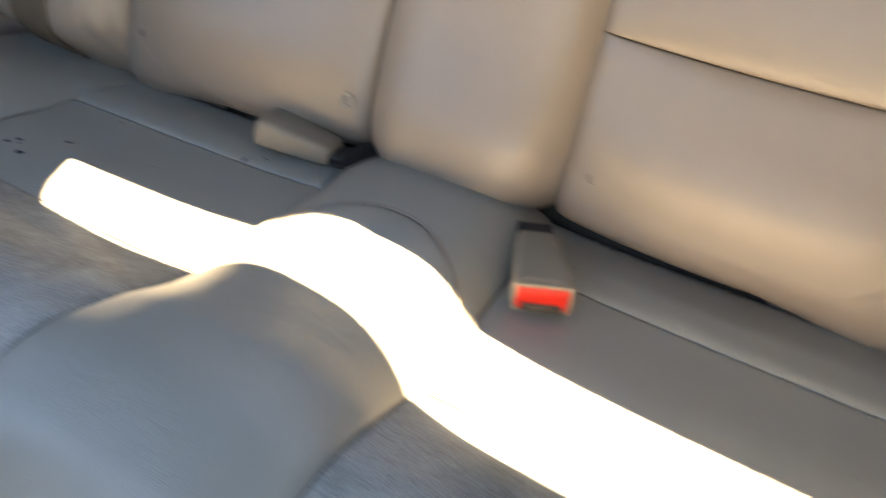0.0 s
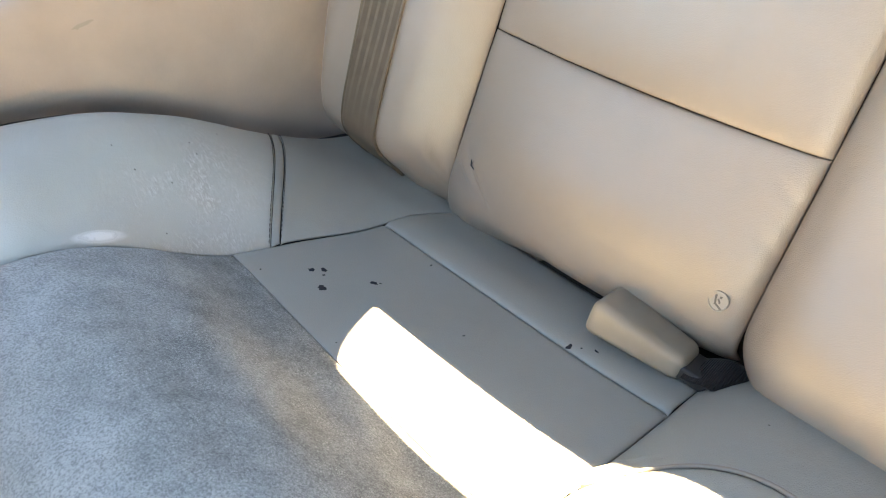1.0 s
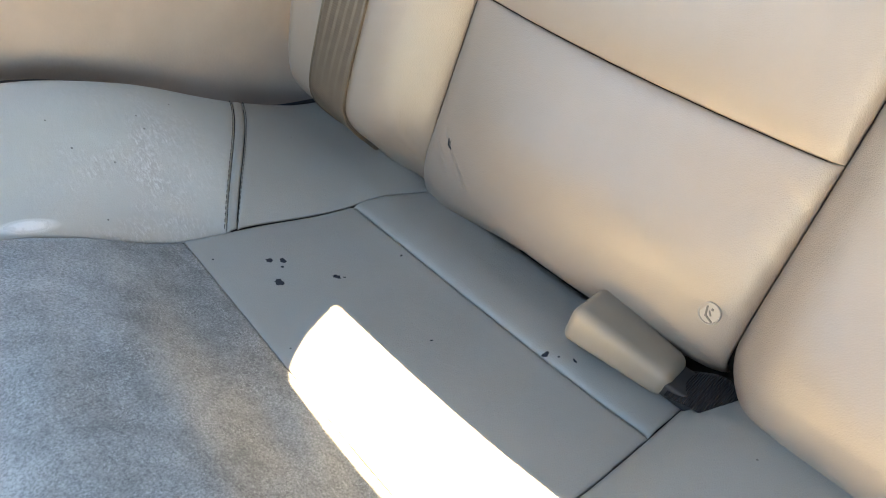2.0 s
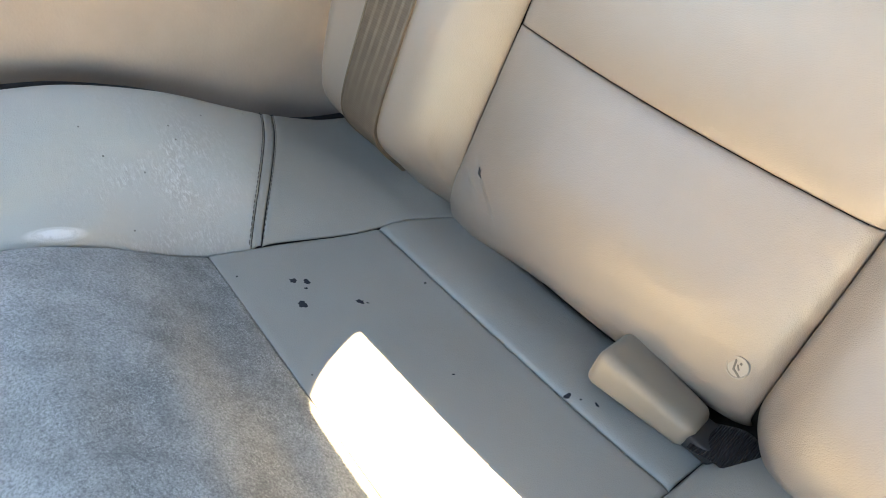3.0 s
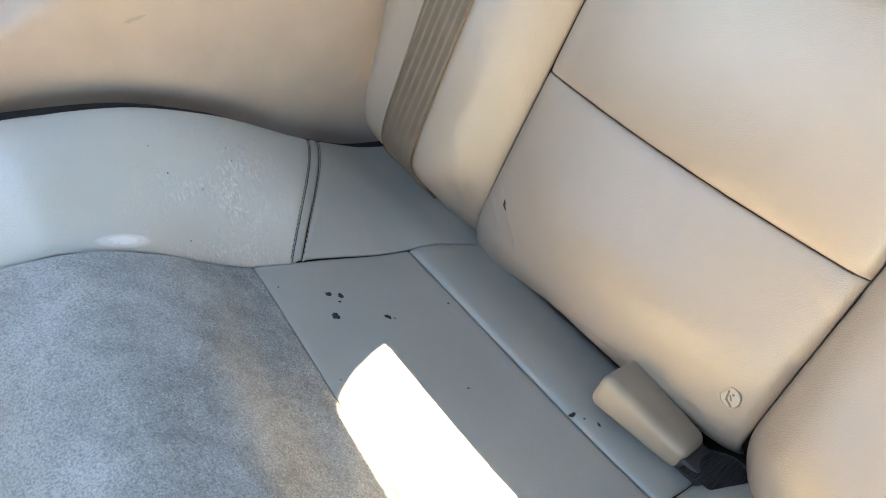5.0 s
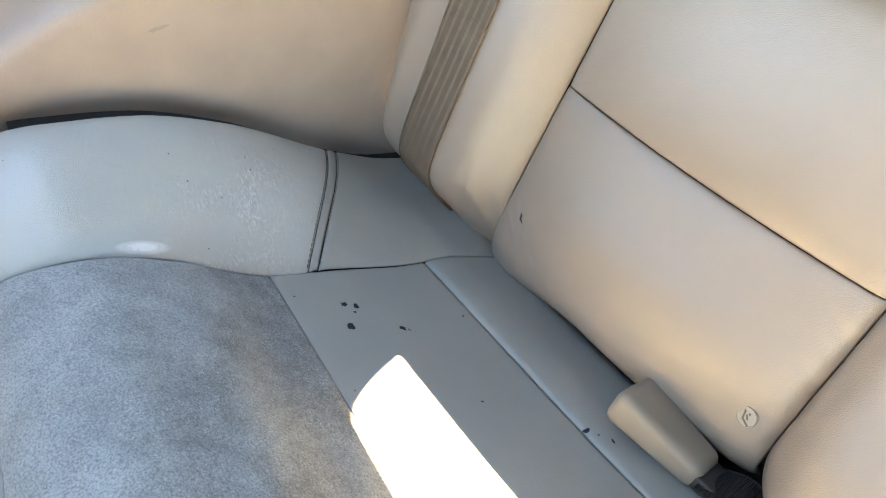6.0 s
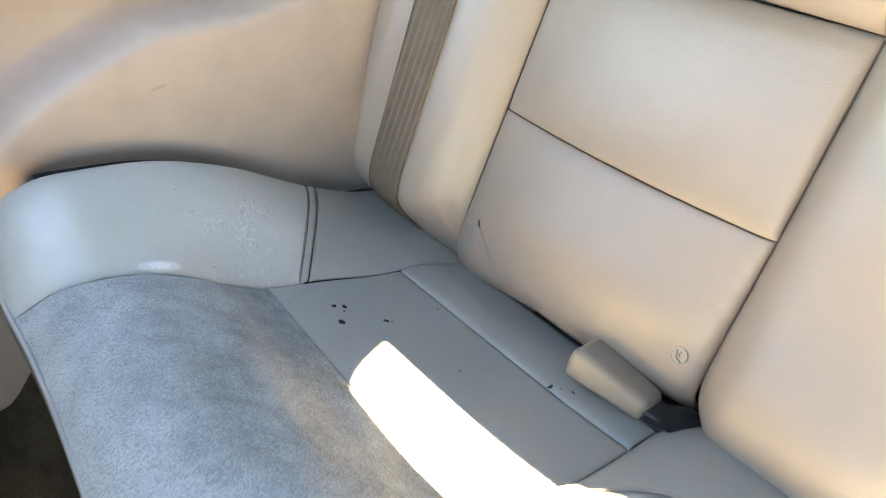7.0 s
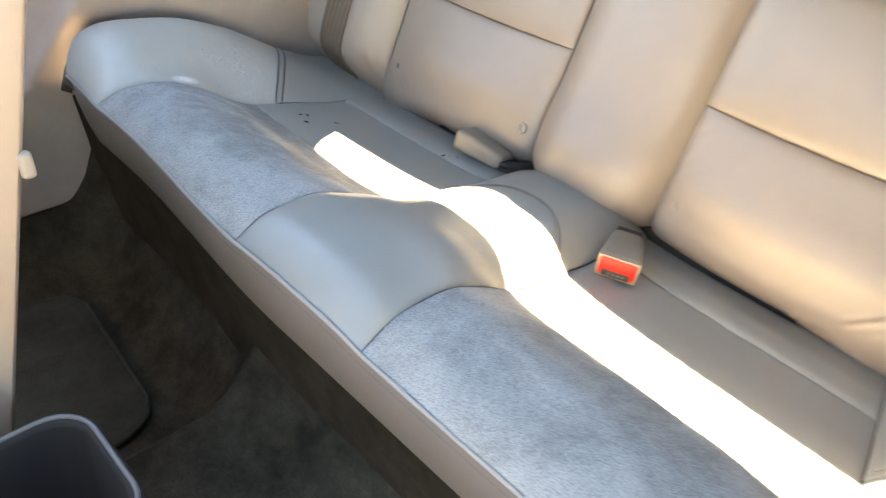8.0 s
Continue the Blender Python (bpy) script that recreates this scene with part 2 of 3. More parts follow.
def link_mesh(name, me, mat, parent=None, label="", smooth=True):
    if parent is not None:
        me.transform(Matrix.Translation(-origin_of(parent)))
    if smooth:
        me.polygons.foreach_set("use_smooth", [True] * len(me.polygons))
    me.materials.append(mat)
    ob = new(name, me)
    if parent is not None:
        ob.parent = parent
    if label:
        tagged(ob, label)
    return ob


def part(name, bm, material, parent=None, label="", smooth=True):
    me = bpy.data.meshes.new(name)
    bm.to_mesh(me)
    bm.free()
    return link_mesh(name, me, material, parent, label, smooth)


def prof(*pts):
    """A smooth curve through points in rising order, without overshoot."""
    xs = np.array([p[0] for p in pts], float)
    ys = np.array([p[1] for p in pts], float)
    h, d = np.diff(xs), np.diff(ys) / np.diff(xs)
    m = np.zeros(len(xs))
    m[0], m[-1] = d[0], d[-1]
    for i in range(1, len(xs) - 1):
        if d[i - 1] * d[i] > 0:
            w1, w2 = 2 * h[i] + h[i - 1], h[i] + 2 * h[i - 1]
            m[i] = (w1 + w2) / (w1 / d[i - 1] + w2 / d[i])

    def f(x):
        x = np.clip(x, xs[0], xs[-1])
        i = np.clip(np.searchsorted(xs, x) - 1, 0, len(h) - 1)
        t = (x - xs[i]) / h[i]
        return ((1 + 2 * t) * (1 - t) ** 2 * ys[i] + t * (1 - t) ** 2 * h[i] * m[i]
                + t * t * (3 - 2 * t) * ys[i + 1] + t * t * (t - 1) * h[i] * m[i + 1])
    return f


def graded(length, step):
    """Parameters from 0 to 1, closer together near both ends."""
    near = [d for d in (0.0, 0.0012, 0.003, 0.0055, 0.009) if d < length * 0.3]
    n = max(2, int((length - 2 * near[-1]) / step))
    mid = np.linspace(near[-1], length - near[-1], n + 1)
    return np.concatenate([near[:-1], mid, [length - d for d in near[-2::-1]]]) / length


def grid_mesh(name, P, facing, skirt=0.015):
    """A grid of places as a mesh that faces the given way, its rim turned down behind."""
    nu, nv = P.shape[:2]
    du, dv = np.gradient(P, axis=0), np.gradient(P, axis=1)
    N = np.cross(du, dv)
    N /= np.linalg.norm(N, axis=2, keepdims=True) + 1e-12
    flip = (N @ np.array(facing)).mean() < 0
    if flip:
        N = -N
    verts = list(map(tuple, P.reshape(-1, 3)))
    idx = np.arange(nu * nv).reshape(nu, nv)
    faces = []
    for i in range(nu - 1):
        for j in range(nv - 1):
            q = (idx[i, j], idx[i + 1, j], idx[i + 1, j + 1], idx[i, j + 1])
            faces.append(tuple(int(k) for k in (q[::-1] if flip else q)))
    if skirt:
        ring = [(i, 0) for i in range(nu)] + [(nu - 1, j) for j in range(1, nv)] \
            + [(i, nv - 1) for i in range(nu - 2, -1, -1)] + [(0, j) for j in range(nv - 2, 0, -1)]
        first = len(verts)
        for i, j in ring:
            verts.append(tuple(P[i, j] - N[i, j] * skirt))
        n = len(ring)
        for k in range(n):
            a, b = int(idx[ring[k]]), int(idx[ring[(k + 1) % n]])
            q = (b, a, first + k, first + (k + 1) % n)
            faces.append(q[::-1] if flip else q)
    me = bpy.data.meshes.new(name)
    me.from_pydata(verts, [], faces)
    me.update()
    return me


def panel(name, c0, c1, surf, mat, parent, facing, step=0.006, depth=(0.004,) * 4, width=0.009, puff=0.0, skirt=0.015, label="", relief=None, ends=(None, None), gap=0.0003):
    """A sewn cover piece between the plan curves c0(v) and c1(v), laid on surf, its four seams (u0, u1, v0, v1) pulled in."""
    s = np.linspace(0, 1, 40)
    a, b = np.array([c0(v) for v in s]), np.array([c1(v) for v in s])
    lu = np.linalg.norm(a - b, axis=1).mean()
    lv = (np.linalg.norm(np.diff(a, axis=0), axis=1).sum() + np.linalg.norm(np.diff(b, axis=0), axis=1).sum()) / 2
    us, vs = graded(lu, step), graded(lv, step)
    us, vs = (gap + (lu - 2 * gap) * us) / lu, (gap + (lv - 2 * gap) * vs) / lv
    A, B = np.array([c0(v) for v in vs]), np.array([c1(v) for v in vs])
    Q = A[None] * (1 - us)[:, None, None] + B[None] * us[:, None, None]
    for end, row, w in ((ends[0], 0, 1 - vs), (ends[1], -1, vs)):
        if end is not None:
            bow = np.array([end(u) for u in us]) - Q[:, row]
            Q = Q + bow[:, None] * w[None, :, None] ** 2
    P = surf(Q[..., 0], Q[..., 1])
    U, V = np.meshgrid(us, vs, indexing="ij")
    off, sink = np.zeros(U.shape), np.zeros(U.shape)
    for d, k in zip((U * lu, (1 - U) * lu, V * lv, (1 - V) * lv), depth):
        t = np.clip(d / width, 0, 1)
        sink += k * (1 - np.sqrt(1 - (1 - t) ** 2))
    off += puff * (4 * U * (1 - U)) ** 0.6 * (4 * V * (1 - V)) ** 0.6
    if relief is not None:
        off += relief(Q[..., 0], Q[..., 1])
    N = np.cross(np.gradient(P, axis=0), np.gradient(P, axis=1))
    N /= np.linalg.norm(N, axis=2, keepdims=True) + 1e-12
    if (N @ np.array(facing)).mean() < 0:
        N = -N
    inward = np.array(facing, float) / np.linalg.norm(facing)
    return link_mesh(name, grid_mesh(name, P + N * off[..., None] - inward * sink[..., None], facing, skirt), mat, parent, label)


def tube(name, pts, r, mat, parent=None, label="", sides=8, flat=1.0):
    """A cord of radius r along a line of places."""
    pts = [Vector(p) for p in pts]
    verts, faces = [], []
    for i, p in enumerate(pts):
        d = (pts[min(i + 1, len(pts) - 1)] - pts[max(i - 1, 0)]).normalized()
        side = d.cross(Vector((0, 0, 1)))
        side = side.normalized() if side.length > 1e-4 else Vector((1, 0, 0))
        up = side.cross(d)
        for k in range(sides):
            a = 2 * math.pi * k / sides
            verts.append(tuple(p + side * r * math.cos(a) + up * r * flat * math.sin(a)))
    for i in range(len(pts) - 1):
        for k in range(sides):
            k2 = (k + 1) % sides
            faces.append((i * sides + k, i * sides + k2, (i + 1) * sides + k2, (i + 1) * sides + k))
    faces.append(tuple(range(sides - 1, -1, -1)))
    faces.append(tuple((len(pts) - 1) * sides + k for k in range(sides)))
    me = bpy.data.meshes.new(name)
    me.from_pydata(verts, [], faces)
    return link_mesh(name, me, mat, parent, label)


def block(size, centre=(0, 0, 0), edge=0.003, segments=3, taper=None, turn=None):
    """A box with rounded edges, as a bmesh; taper shapes each vertex."""
    bm = bmesh.new()
    bmesh.ops.create_cube(bm, size=1.0)
    for v in bm.verts:
        v.co = Vector((v.co.x * size[0], v.co.y * size[1], v.co.z * size[2]))
        if taper:
            v.co = Vector(taper(v.co))
    if edge:
        bmesh.ops.bevel(bm, geom=list(bm.edges), offset=edge, segments=segments, affect="EDGES", profile=0.5)
    if turn is not None:
        bm.transform(turn)
    bmesh.ops.translate(bm, verts=bm.verts, vec=centre)
    return bm


# ---- the rear bench: heights of the cushion ----
FRONT = -0.381
SEAM_IN = prof((-0.40, 0.352), (-0.388, 0.358), (-0.37, 0.368), (-0.345, 0.377), (-0.31, 0.378), (-0.26, 0.357), (-0.23, 0.337), (-0.20, 0.317), (-0.175, 0.3080), (-0.157, 0.3042),
               (-0.13, 0.3009), (-0.10, 0.2966), (0, 0.280), (0.026, 0.280), (0.045, 0.2755), (0.06, 0.271), (0.075, 0.2665), (0.09, 0.262), (0.13, 0.248))
SEAM_HUMP = prof((-0.40, 0.355), (-0.388, 0.362), (-0.375, 0.371), (-0.345, 0.386), (-0.31, 0.388), (-0.25, 0.364), (-0.20, 0.332), (-0.15, 0.313),
                 (-0.10, 0.305), (-0.05, 0.294), (0, 0.287), (0.035, 0.284), (0.06, 0.278), (0.09, 0.268), (0.13, 0.25))
CROWN = prof((-0.40, 0.358), (-0.388, 0.367), (-0.37, 0.383), (-0.34, 0.399), (-0.30, 0.401), (-0.25, 0.387), (-0.20, 0.364), (-0.15, 0.345), (-0.10, 0.337),
             (-0.06, 0.333), (0, 0.325), (0.035, 0.3185), (0.06, 0.309), (0.09, 0.292), (0.13, 0.27))
CREST = prof((-0.40, 0.348), (-0.385, 0.368), (-0.368, 0.398), (-0.34, 0.423), (-0.31, 0.429), (-0.27, 0.425), (-0.21, 0.415), (-0.13, 0.385), (-0.03, 0.328),
             (0.05, 0.291), (0.13, 0.274))
S0 = 0.107
S1 = prof((-0.40, 0.499), (-0.37, 0.494), (-0.30, 0.487), (-0.20, 0.484), (-0.151, 0.474), (-0.113, 0.467), (0.0, 0.446), (0.13, 0.421))
S2 = prof((-0.40, 0.585), (-0.36, 0.60), (-0.10, 0.605), (-0.03, 0.603), (0.03, 0.604), (0.13, 0.60))


def nose(x):
    """How far the front edge stands forward of the outer corner."""
    t = np.clip((np.asarray(x, float) + 0.45) / 0.4, 0, 1)
    return 0.022 * t * t * (3 - 2 * t)


def cushion(x, y):
    x, y = np.asarray(x, float), np.asarray(y, float)
    s = np.abs(x)
    zi, zh, zc, zb, s1, s2 = SEAM_IN(y), SEAM_HUMP(y), CROWN(y), CREST(y), S1(y), S2(y)
    t = np.clip(s / S0, 0, 1)
    hump = zh + (zc - zh) * (1 - t ** 3.0)
    t = np.clip((s - S0) / (s1 - S0), 0, 1)
    roll = np.clip((-y - 0.16) / 0.08, 0, 1) * np.clip((y + 0.40) / 0.03, 0, 1)
    lift = 0.013 * np.exp(-((y + 0.22) / 0.055) ** 2)
    seat = zi + lift * t ** 1.5 + (zh - zi) * (1 - t) ** 6 + 0.006 * roll * 4 * t * (1 - t)
    t = np.clip((s - s1) / (s2 - s1), 0, 1)
    side = zi + lift + (zb - zi - lift) * np.sin(t * math.pi / 2)
    side = side - 0.05 * np.clip((s - s2) / 0.04, 0, 2) ** 2
    z = np.where(s < S0, hump, np.where(s < s1, seat, side)) - 0.03 * np.clip((y - 0.082) / 0.032, 0, 2) ** 2
    return np.stack([x, y - nose(x) * np.clip((-0.24 - y) / 0.14, 0, 1) ** 1.4, z], -1)


def on_seat(x, y, lift=0.0):
    p = cushion(x, y)
    return (float(p[0]), float(p[1]), float(p[2]) + lift)


UP, FWD = (0, 0, 1), (0, -1, 0.3)
lerp = lambda a, b, t: a + (b - a) * t
bench = thing("rear_bench_cushion", (0, -0.15, 0.28), "beige leather rear bench cushion with grey suede thigh inserts", "car seat")


def stitches(name, path, parent, length=0.0038, gap=0.0009, r=0.0005):
    """A row of short sunk threads along a plan curve of the cushion."""
    line = np.array([path(t) for t in np.linspace(0, 1, 200)])
    run = np.concatenate([[0], np.cumsum(np.linalg.norm(np.diff(line, axis=0), axis=1))])
    verts, faces = [], []
    for d in np.arange(0.004, run[-1] - 0.006, length + gap):
        ends = [Vector(on_seat(*[float(np.interp(d + e, run, line[:, i])) for i in (0, 1)], -0.0004)) for e in (0, length)]
        way = (ends[1] - ends[0]).normalized()
        side = way.cross(Vector((0, 0, 1))).normalized()
        up = side.cross(way)
        first = len(verts)
        for p, k in ((ends[0], 0.5), ((ends[0] + ends[1]) / 2 + up * 0.0006, 1.0), (ends[1], 0.5)):
            verts += [tuple(p + (side * math.cos(a) + up * math.sin(a)) * r * k) for a in (0, 1.571, 3.142, 4.712)]
        for k in range(2):
            for q in range(4):
                b = first + k * 4
                faces.append((b + q, b + (q + 1) % 4, b + 4 + (q + 1) % 4, b + 4 + q))
    me = bpy.data.meshes.new(name)
    me.from_pydata(verts, [], faces)
    return link_mesh(name, me, THREAD, parent, "dark sewing thread")


def crease(a, b, w, depth, lip=0.5):
    """A sharp valley from a to b with a soft ridge beside it."""
    (ax, ay), (bx_, by_) = a, b
    span = (bx_ - ax) ** 2 + (by_ - ay) ** 2
    long = math.sqrt(span)

    def f(x, y):
        p, q = np.abs(x) - ax, y - ay
        t = (p * (bx_ - ax) + q * (by_ - ay)) / span
        over = (p * (by_ - ay) - q * (bx_ - ax)) / long
        past = np.maximum(np.maximum(-t, t - 1), 0) * long
        return depth * (lip * np.exp(-((over - 2.2 * w) / (1.4 * w)) ** 2) - np.exp(-(over / w) ** 2)) * np.exp(-(past / (3 * w)) ** 2)
    return f


def pipe_y(x):
    return -0.036 - 0.088 * (np.abs(x) / 0.11) ** 2.2


def ripple(x, y):
    return 0.0007 * np.sin(x * 61 + 3 * np.sin(y * 33)) * np.sin(y * 47 + 1.3) + 0.0008 * np.sin(y * 95 + x * 22)


bolster_fold = crease((0.493, -0.288), (0.520, -0.229), 0.0045, 0.0014, 0.4)
bolster_lip = crease((0.4925, -0.272), (0.4925, -0.238), 0.0045, -0.0016, 0.0)
seam_lip = crease((0.476, -0.098), (0.492, -0.080), 0.004, -0.0016, 0.0)
for m in (-1, 1):
    sx = lambda s, y: np.array((m * s, y))
    SEAM_Y = -0.157
    corner = -0.172 if m < 0 else -0.188
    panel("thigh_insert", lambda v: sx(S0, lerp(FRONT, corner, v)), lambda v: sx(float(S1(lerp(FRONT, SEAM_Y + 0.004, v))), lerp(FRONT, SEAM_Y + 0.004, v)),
          cushion, SUEDE, bench, UP, 0.006, (0.003, 0.003, 0.001, 0.002), 0.01, 0.004, label="grey suede insert, nap rubbed pale, front paled for sky light", relief=ripple)
    slant = 0.0 if m < 0 else -0.011
    panel("seat_insert", lambda v: sx(S0, lerp(corner, 0.0, v)), lambda v: sx(float(S1(lerp(SEAM_Y + 0.004, slant, v))), lerp(SEAM_Y + 0.004, slant, v)),
          cushion, LEATHER_COOL_LIT, bench, UP, 0.007, (0.004, 0.002, 0.002, 0.0025), 0.008)
    panel("rear_strip", lambda v: sx(S0, lerp(0.0, 0.125, v)), lambda v: sx(float(S1(lerp(slant, 0.125, v))), lerp(slant, 0.125, v)),
          cushion, LEATHER_COOL_LIT, bench, UP, 0.008, (0.003, 0.002, 0.004, 0.0), 0.007,
          relief=lambda x, y: 0.0019 * np.exp(-((y - 0.012 - slant * (np.abs(x) - S0) / 0.34) / 0.009) ** 2))

    def inner(v):
        y = lerp(FRONT, -0.119, v)
        return sx(float(S1(y)), y)

    def stitch(t, shift):
        return sx(lerp(0.467, 0.64, t), lerp(-0.113, -0.008, t) + 0.013 * math.sin(math.pi * t) + shift)
    panel("side_bolster", inner, lambda v: sx(0.64 - 0.05 * (1 - v) ** 6, lerp(FRONT, -0.0135, v)), cushion, LEATHER_WORN_LIT, bench, UP, 0.006,
          (0.004, 0.0, 0.001, 0.0025), 0.012, label="scuffed shiny leather bolster", ends=(None, lambda u: stitch(u, -0.0055)),
          relief=lambda x, y: bolster_fold(x, y) + bolster_lip(x, y))
    panel("seam_band", lambda v: stitch(v, -0.005), lambda v: stitch(v, 0.005), cushion, LEATHER_COOL_LIT, bench, UP, 0.005, (0.002, 0.002, 0, 0), 0.004, label="double-stitched leather seam")
    for shift in (-0.0068, 0.0068):
        stitches("stitching", lambda t: stitch(t, shift), bench)
    panel("bolster_end", lambda v: sx(float(S1(lerp(-0.107, 0.11, v))), lerp(-0.107, 0.11, v)), lambda v: sx(lerp(0.64, 0.635, v), lerp(-0.002, 0.11, v)), cushion, LEATHER_COOL_LIT, bench, UP, 0.007,
          (0.002, 0.0, 0.0025, 0.0), 0.008, ends=(lambda u: stitch(u, 0.0055), None), relief=seam_lip)

panel("hump_top", lambda v: (-S0, lerp(FRONT, float(pipe_y(S0)), v)), lambda v: (S0, lerp(FRONT, float(pipe_y(S0)), v)),
      lambda x, y: cushion(x, FRONT + (y - FRONT) * (pipe_y(x) - FRONT) / (pipe_y(S0) - FRONT)), LEATHER_COOL_LIT, bench, UP, 0.006, (0.004, 0.004, 0.003, 0.002), 0.009)
panel("hump_rear", lambda v: (-S0, v), lambda v: (S0, v),
      lambda x, y: cushion(x, lerp(pipe_y(x), 0.115, y)), LEATHER_COOL_LIT, bench, UP, 0.01, (0.003, 0.003, 0.002, 0.0), 0.009)
# unseen sheet added under the covers to stop leaks and darken seams
panel("dark_underlay", lambda v: (-0.62, lerp(-0.385, 0.20, v)), lambda v: (0.62, lerp(-0.385, 0.20, v)),
      lambda x, y: cushion(x, y) - np.array((0, 0, 0.008)), CREASE_DARK, bench, UP, 0.012, (0,) * 4)
tube("hump_piping", [on_seat(x, float(pipe_y(x)) + 0.0015, -0.0005) for x in np.linspace(-0.104, 0.104, 40)], 0.0016, PIPING, bench)


# front fascia under the welted edge
def fascia(x, v):
    top = cushion(x, np.full_like(x, FRONT))[..., 2] - 0.002
    end = np.clip((0.60 - np.abs(x)) / 0.05, 0, 1) ** 0.5
    low = lerp(0.345, 0.279, end)
    y = FRONT - nose(x) - 0.0015 - 0.004 * np.sin(np.pi * v ** 0.7) + 0.012 * v ** 1.6 + 0.05 * (1 - end) ** 2
    return np.stack([x, y, lerp(top, low, v)], -1)


panel("front_fascia", lambda v: (-0.6, v), lambda v: (0.6, v), fascia, FASCIA_SHADED, bench, (0, -1, 0), 0.02, (0, 0, 0.0, 0.0), 0.008, skirt=0.02, label="plain leather front band, darkened for shade")
tube("front_piping", [on_seat(x, FRONT - 0.001, -0.0006) for x in np.linspace(-0.585, 0.585, 120)], 0.0023, WELT, bench)


# ---- the backrest ----
def rake(z):
    return 0.095 + 0.42 * (np.asarray(z, float) - 0.336)


def on_back(forward):
    def f(x, z):
        x, z = np.asarray(x, float), np.asarray(z, float)
        return np.stack([x, rake(z) - forward(x, z), z], -1)
    return f


back = thing("rear_bench_upper", (0, 0.12, 0.27), "beige leather rear bench back sewn in plain panels", "car seat")
WING = prof((0.437, 0.0), (0.44, 0.006), (0.45, 0.020), (0.465, 0.039), (0.478, 0.052), (0.492, 0.060), (0.51, 0.063), (0.54, 0.062), (0.565, 0.060), (0.585, 0.060), (0.605, 0.063), (0.637, 0.058))
TOP_IN, BACK_TOP = 0.617, 0.692


def wing(x, z):
    s = np.abs(x)
    return WING(s) * (0.97 - 0.42 * np.exp(-np.clip((z - 0.28) / 0.045, 0, 9) ** 2)) + 0.05 * np.clip(z - 0.3, 0, 1) * np.clip((s - 0.54) / 0.06, 0, 1) - lerp(0.016, 0.028, np.clip((s - 0.437) / 0.07, 0, 1)) * np.clip((0.345 - z) / 0.055, 0, 2) ** 2


def flat(x, z):
    t = (np.abs(x) - 0.271) / 0.166
    return 0.009 * (1 - t ** 2) + 0.010 * np.exp(-((z - 0.36) / 0.04) ** 2) * (1 - t ** 4) - 0.022 * np.clip((0.3145 - z) / 0.035, 0, 1.6) ** 2 * (1 - 0.62 * np.clip((np.abs(x) - 0.30) / 0.10, 0, 1))


def mid(x, z):
    t = np.abs(x) / 0.111
    body = 0.028 + 0.023 * np.exp(-((z - 0.352) / 0.055) ** 2)
    tuck = 0.026 * np.clip((0.317 + 0.014 * t * t - z) / 0.042, 0, 1.4) ** 2
    return (body + 0.012) * (1 - t ** 3.2) - 0.006 - tuck


def roll(x, z):
    t = np.clip((z - TOP_IN) / 0.075, 0, 1)
    return 0.03 * np.sin(np.pi * np.clip(t * 0.9 + 0.05, 0, 1)) - 0.06 * np.clip(t - 0.6, 0, 1) ** 2 / 0.16


def crumple(cx, cz, along, across, k, a, tilt):
    c, s = math.cos(tilt), math.sin(tilt)

    def f(x, z):
        p, q = np.abs(x) - cx, z - cz
        run, over = -s * p - c * q, c * p - s * q
        return a * np.exp(-(run / along) ** 2 - (over / across) ** 2) * np.sin((over + 4 * run * run) * k + 0.6)
    return f


corner_creases = (crease((0.421, 0.322), (0.404, 0.312), 0.0022, 0.0011), crease((0.410, 0.334), (0.374, 0.309), 0.0026, 0.0014, 0.7),
                  crease((0.122, 0.4225), (0.110, 0.415), 0.004, 0.0008), crease((0.119, 0.384), (0.107, 0.374), 0.004, 0.0007))
fold_c = crumple(0.453, 0.318, 0.03, 0.009, 330, 0.0035, 0.37)
for m in (-1, 1):
    bx = lambda s, z: np.array((m * s, z))
    panel("lower_panel", lambda v: bx(0.105, lerp(0.250, 0.4495, v)), lambda v: bx(0.4375, lerp(0.250, 0.4495, v)), on_back(flat), LEATHER_WARM_LIT, back, FWD, 0.003,
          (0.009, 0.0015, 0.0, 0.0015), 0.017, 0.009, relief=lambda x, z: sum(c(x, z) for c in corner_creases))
    panel("upper_panel", lambda v: bx(0.105, lerp(0.4495, TOP_IN, v)), lambda v: bx(0.437, lerp(0.4495, TOP_IN, v)), on_back(flat), LEATHER_WARM_LIT, back, FWD, 0.008,
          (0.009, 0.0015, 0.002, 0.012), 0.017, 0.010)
    panel("head_roll", lambda v: bx(0.105, lerp(TOP_IN, BACK_TOP, v)), lambda v: bx(0.437, lerp(TOP_IN, BACK_TOP, v)), on_back(roll), LEATHER_WARM_LIT, back, FWD, 0.01,
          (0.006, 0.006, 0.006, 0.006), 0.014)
    panel("outer_bolster", lambda v: bx(0.437, lerp(0.255, BACK_TOP, v)), lambda v: bx(0.637 - 0.058 * max(0.0, 1 - v / 0.6) ** 1.3, lerp(0.255, BACK_TOP, v)), on_back(wing), LEATHER_WARM_LIT, back, FWD, 0.005,
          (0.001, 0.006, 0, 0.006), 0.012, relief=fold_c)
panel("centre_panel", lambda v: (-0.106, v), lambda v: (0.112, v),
      lambda x, v: on_back(mid)(x, lerp(0.268 + 0.012 * np.abs(x / 0.11) ** 3, BACK_TOP, v)), LEATHER_WARM_LIT, back, FWD, 0.006, (0.012, 0.012, 0.006, 0.004), 0.028)


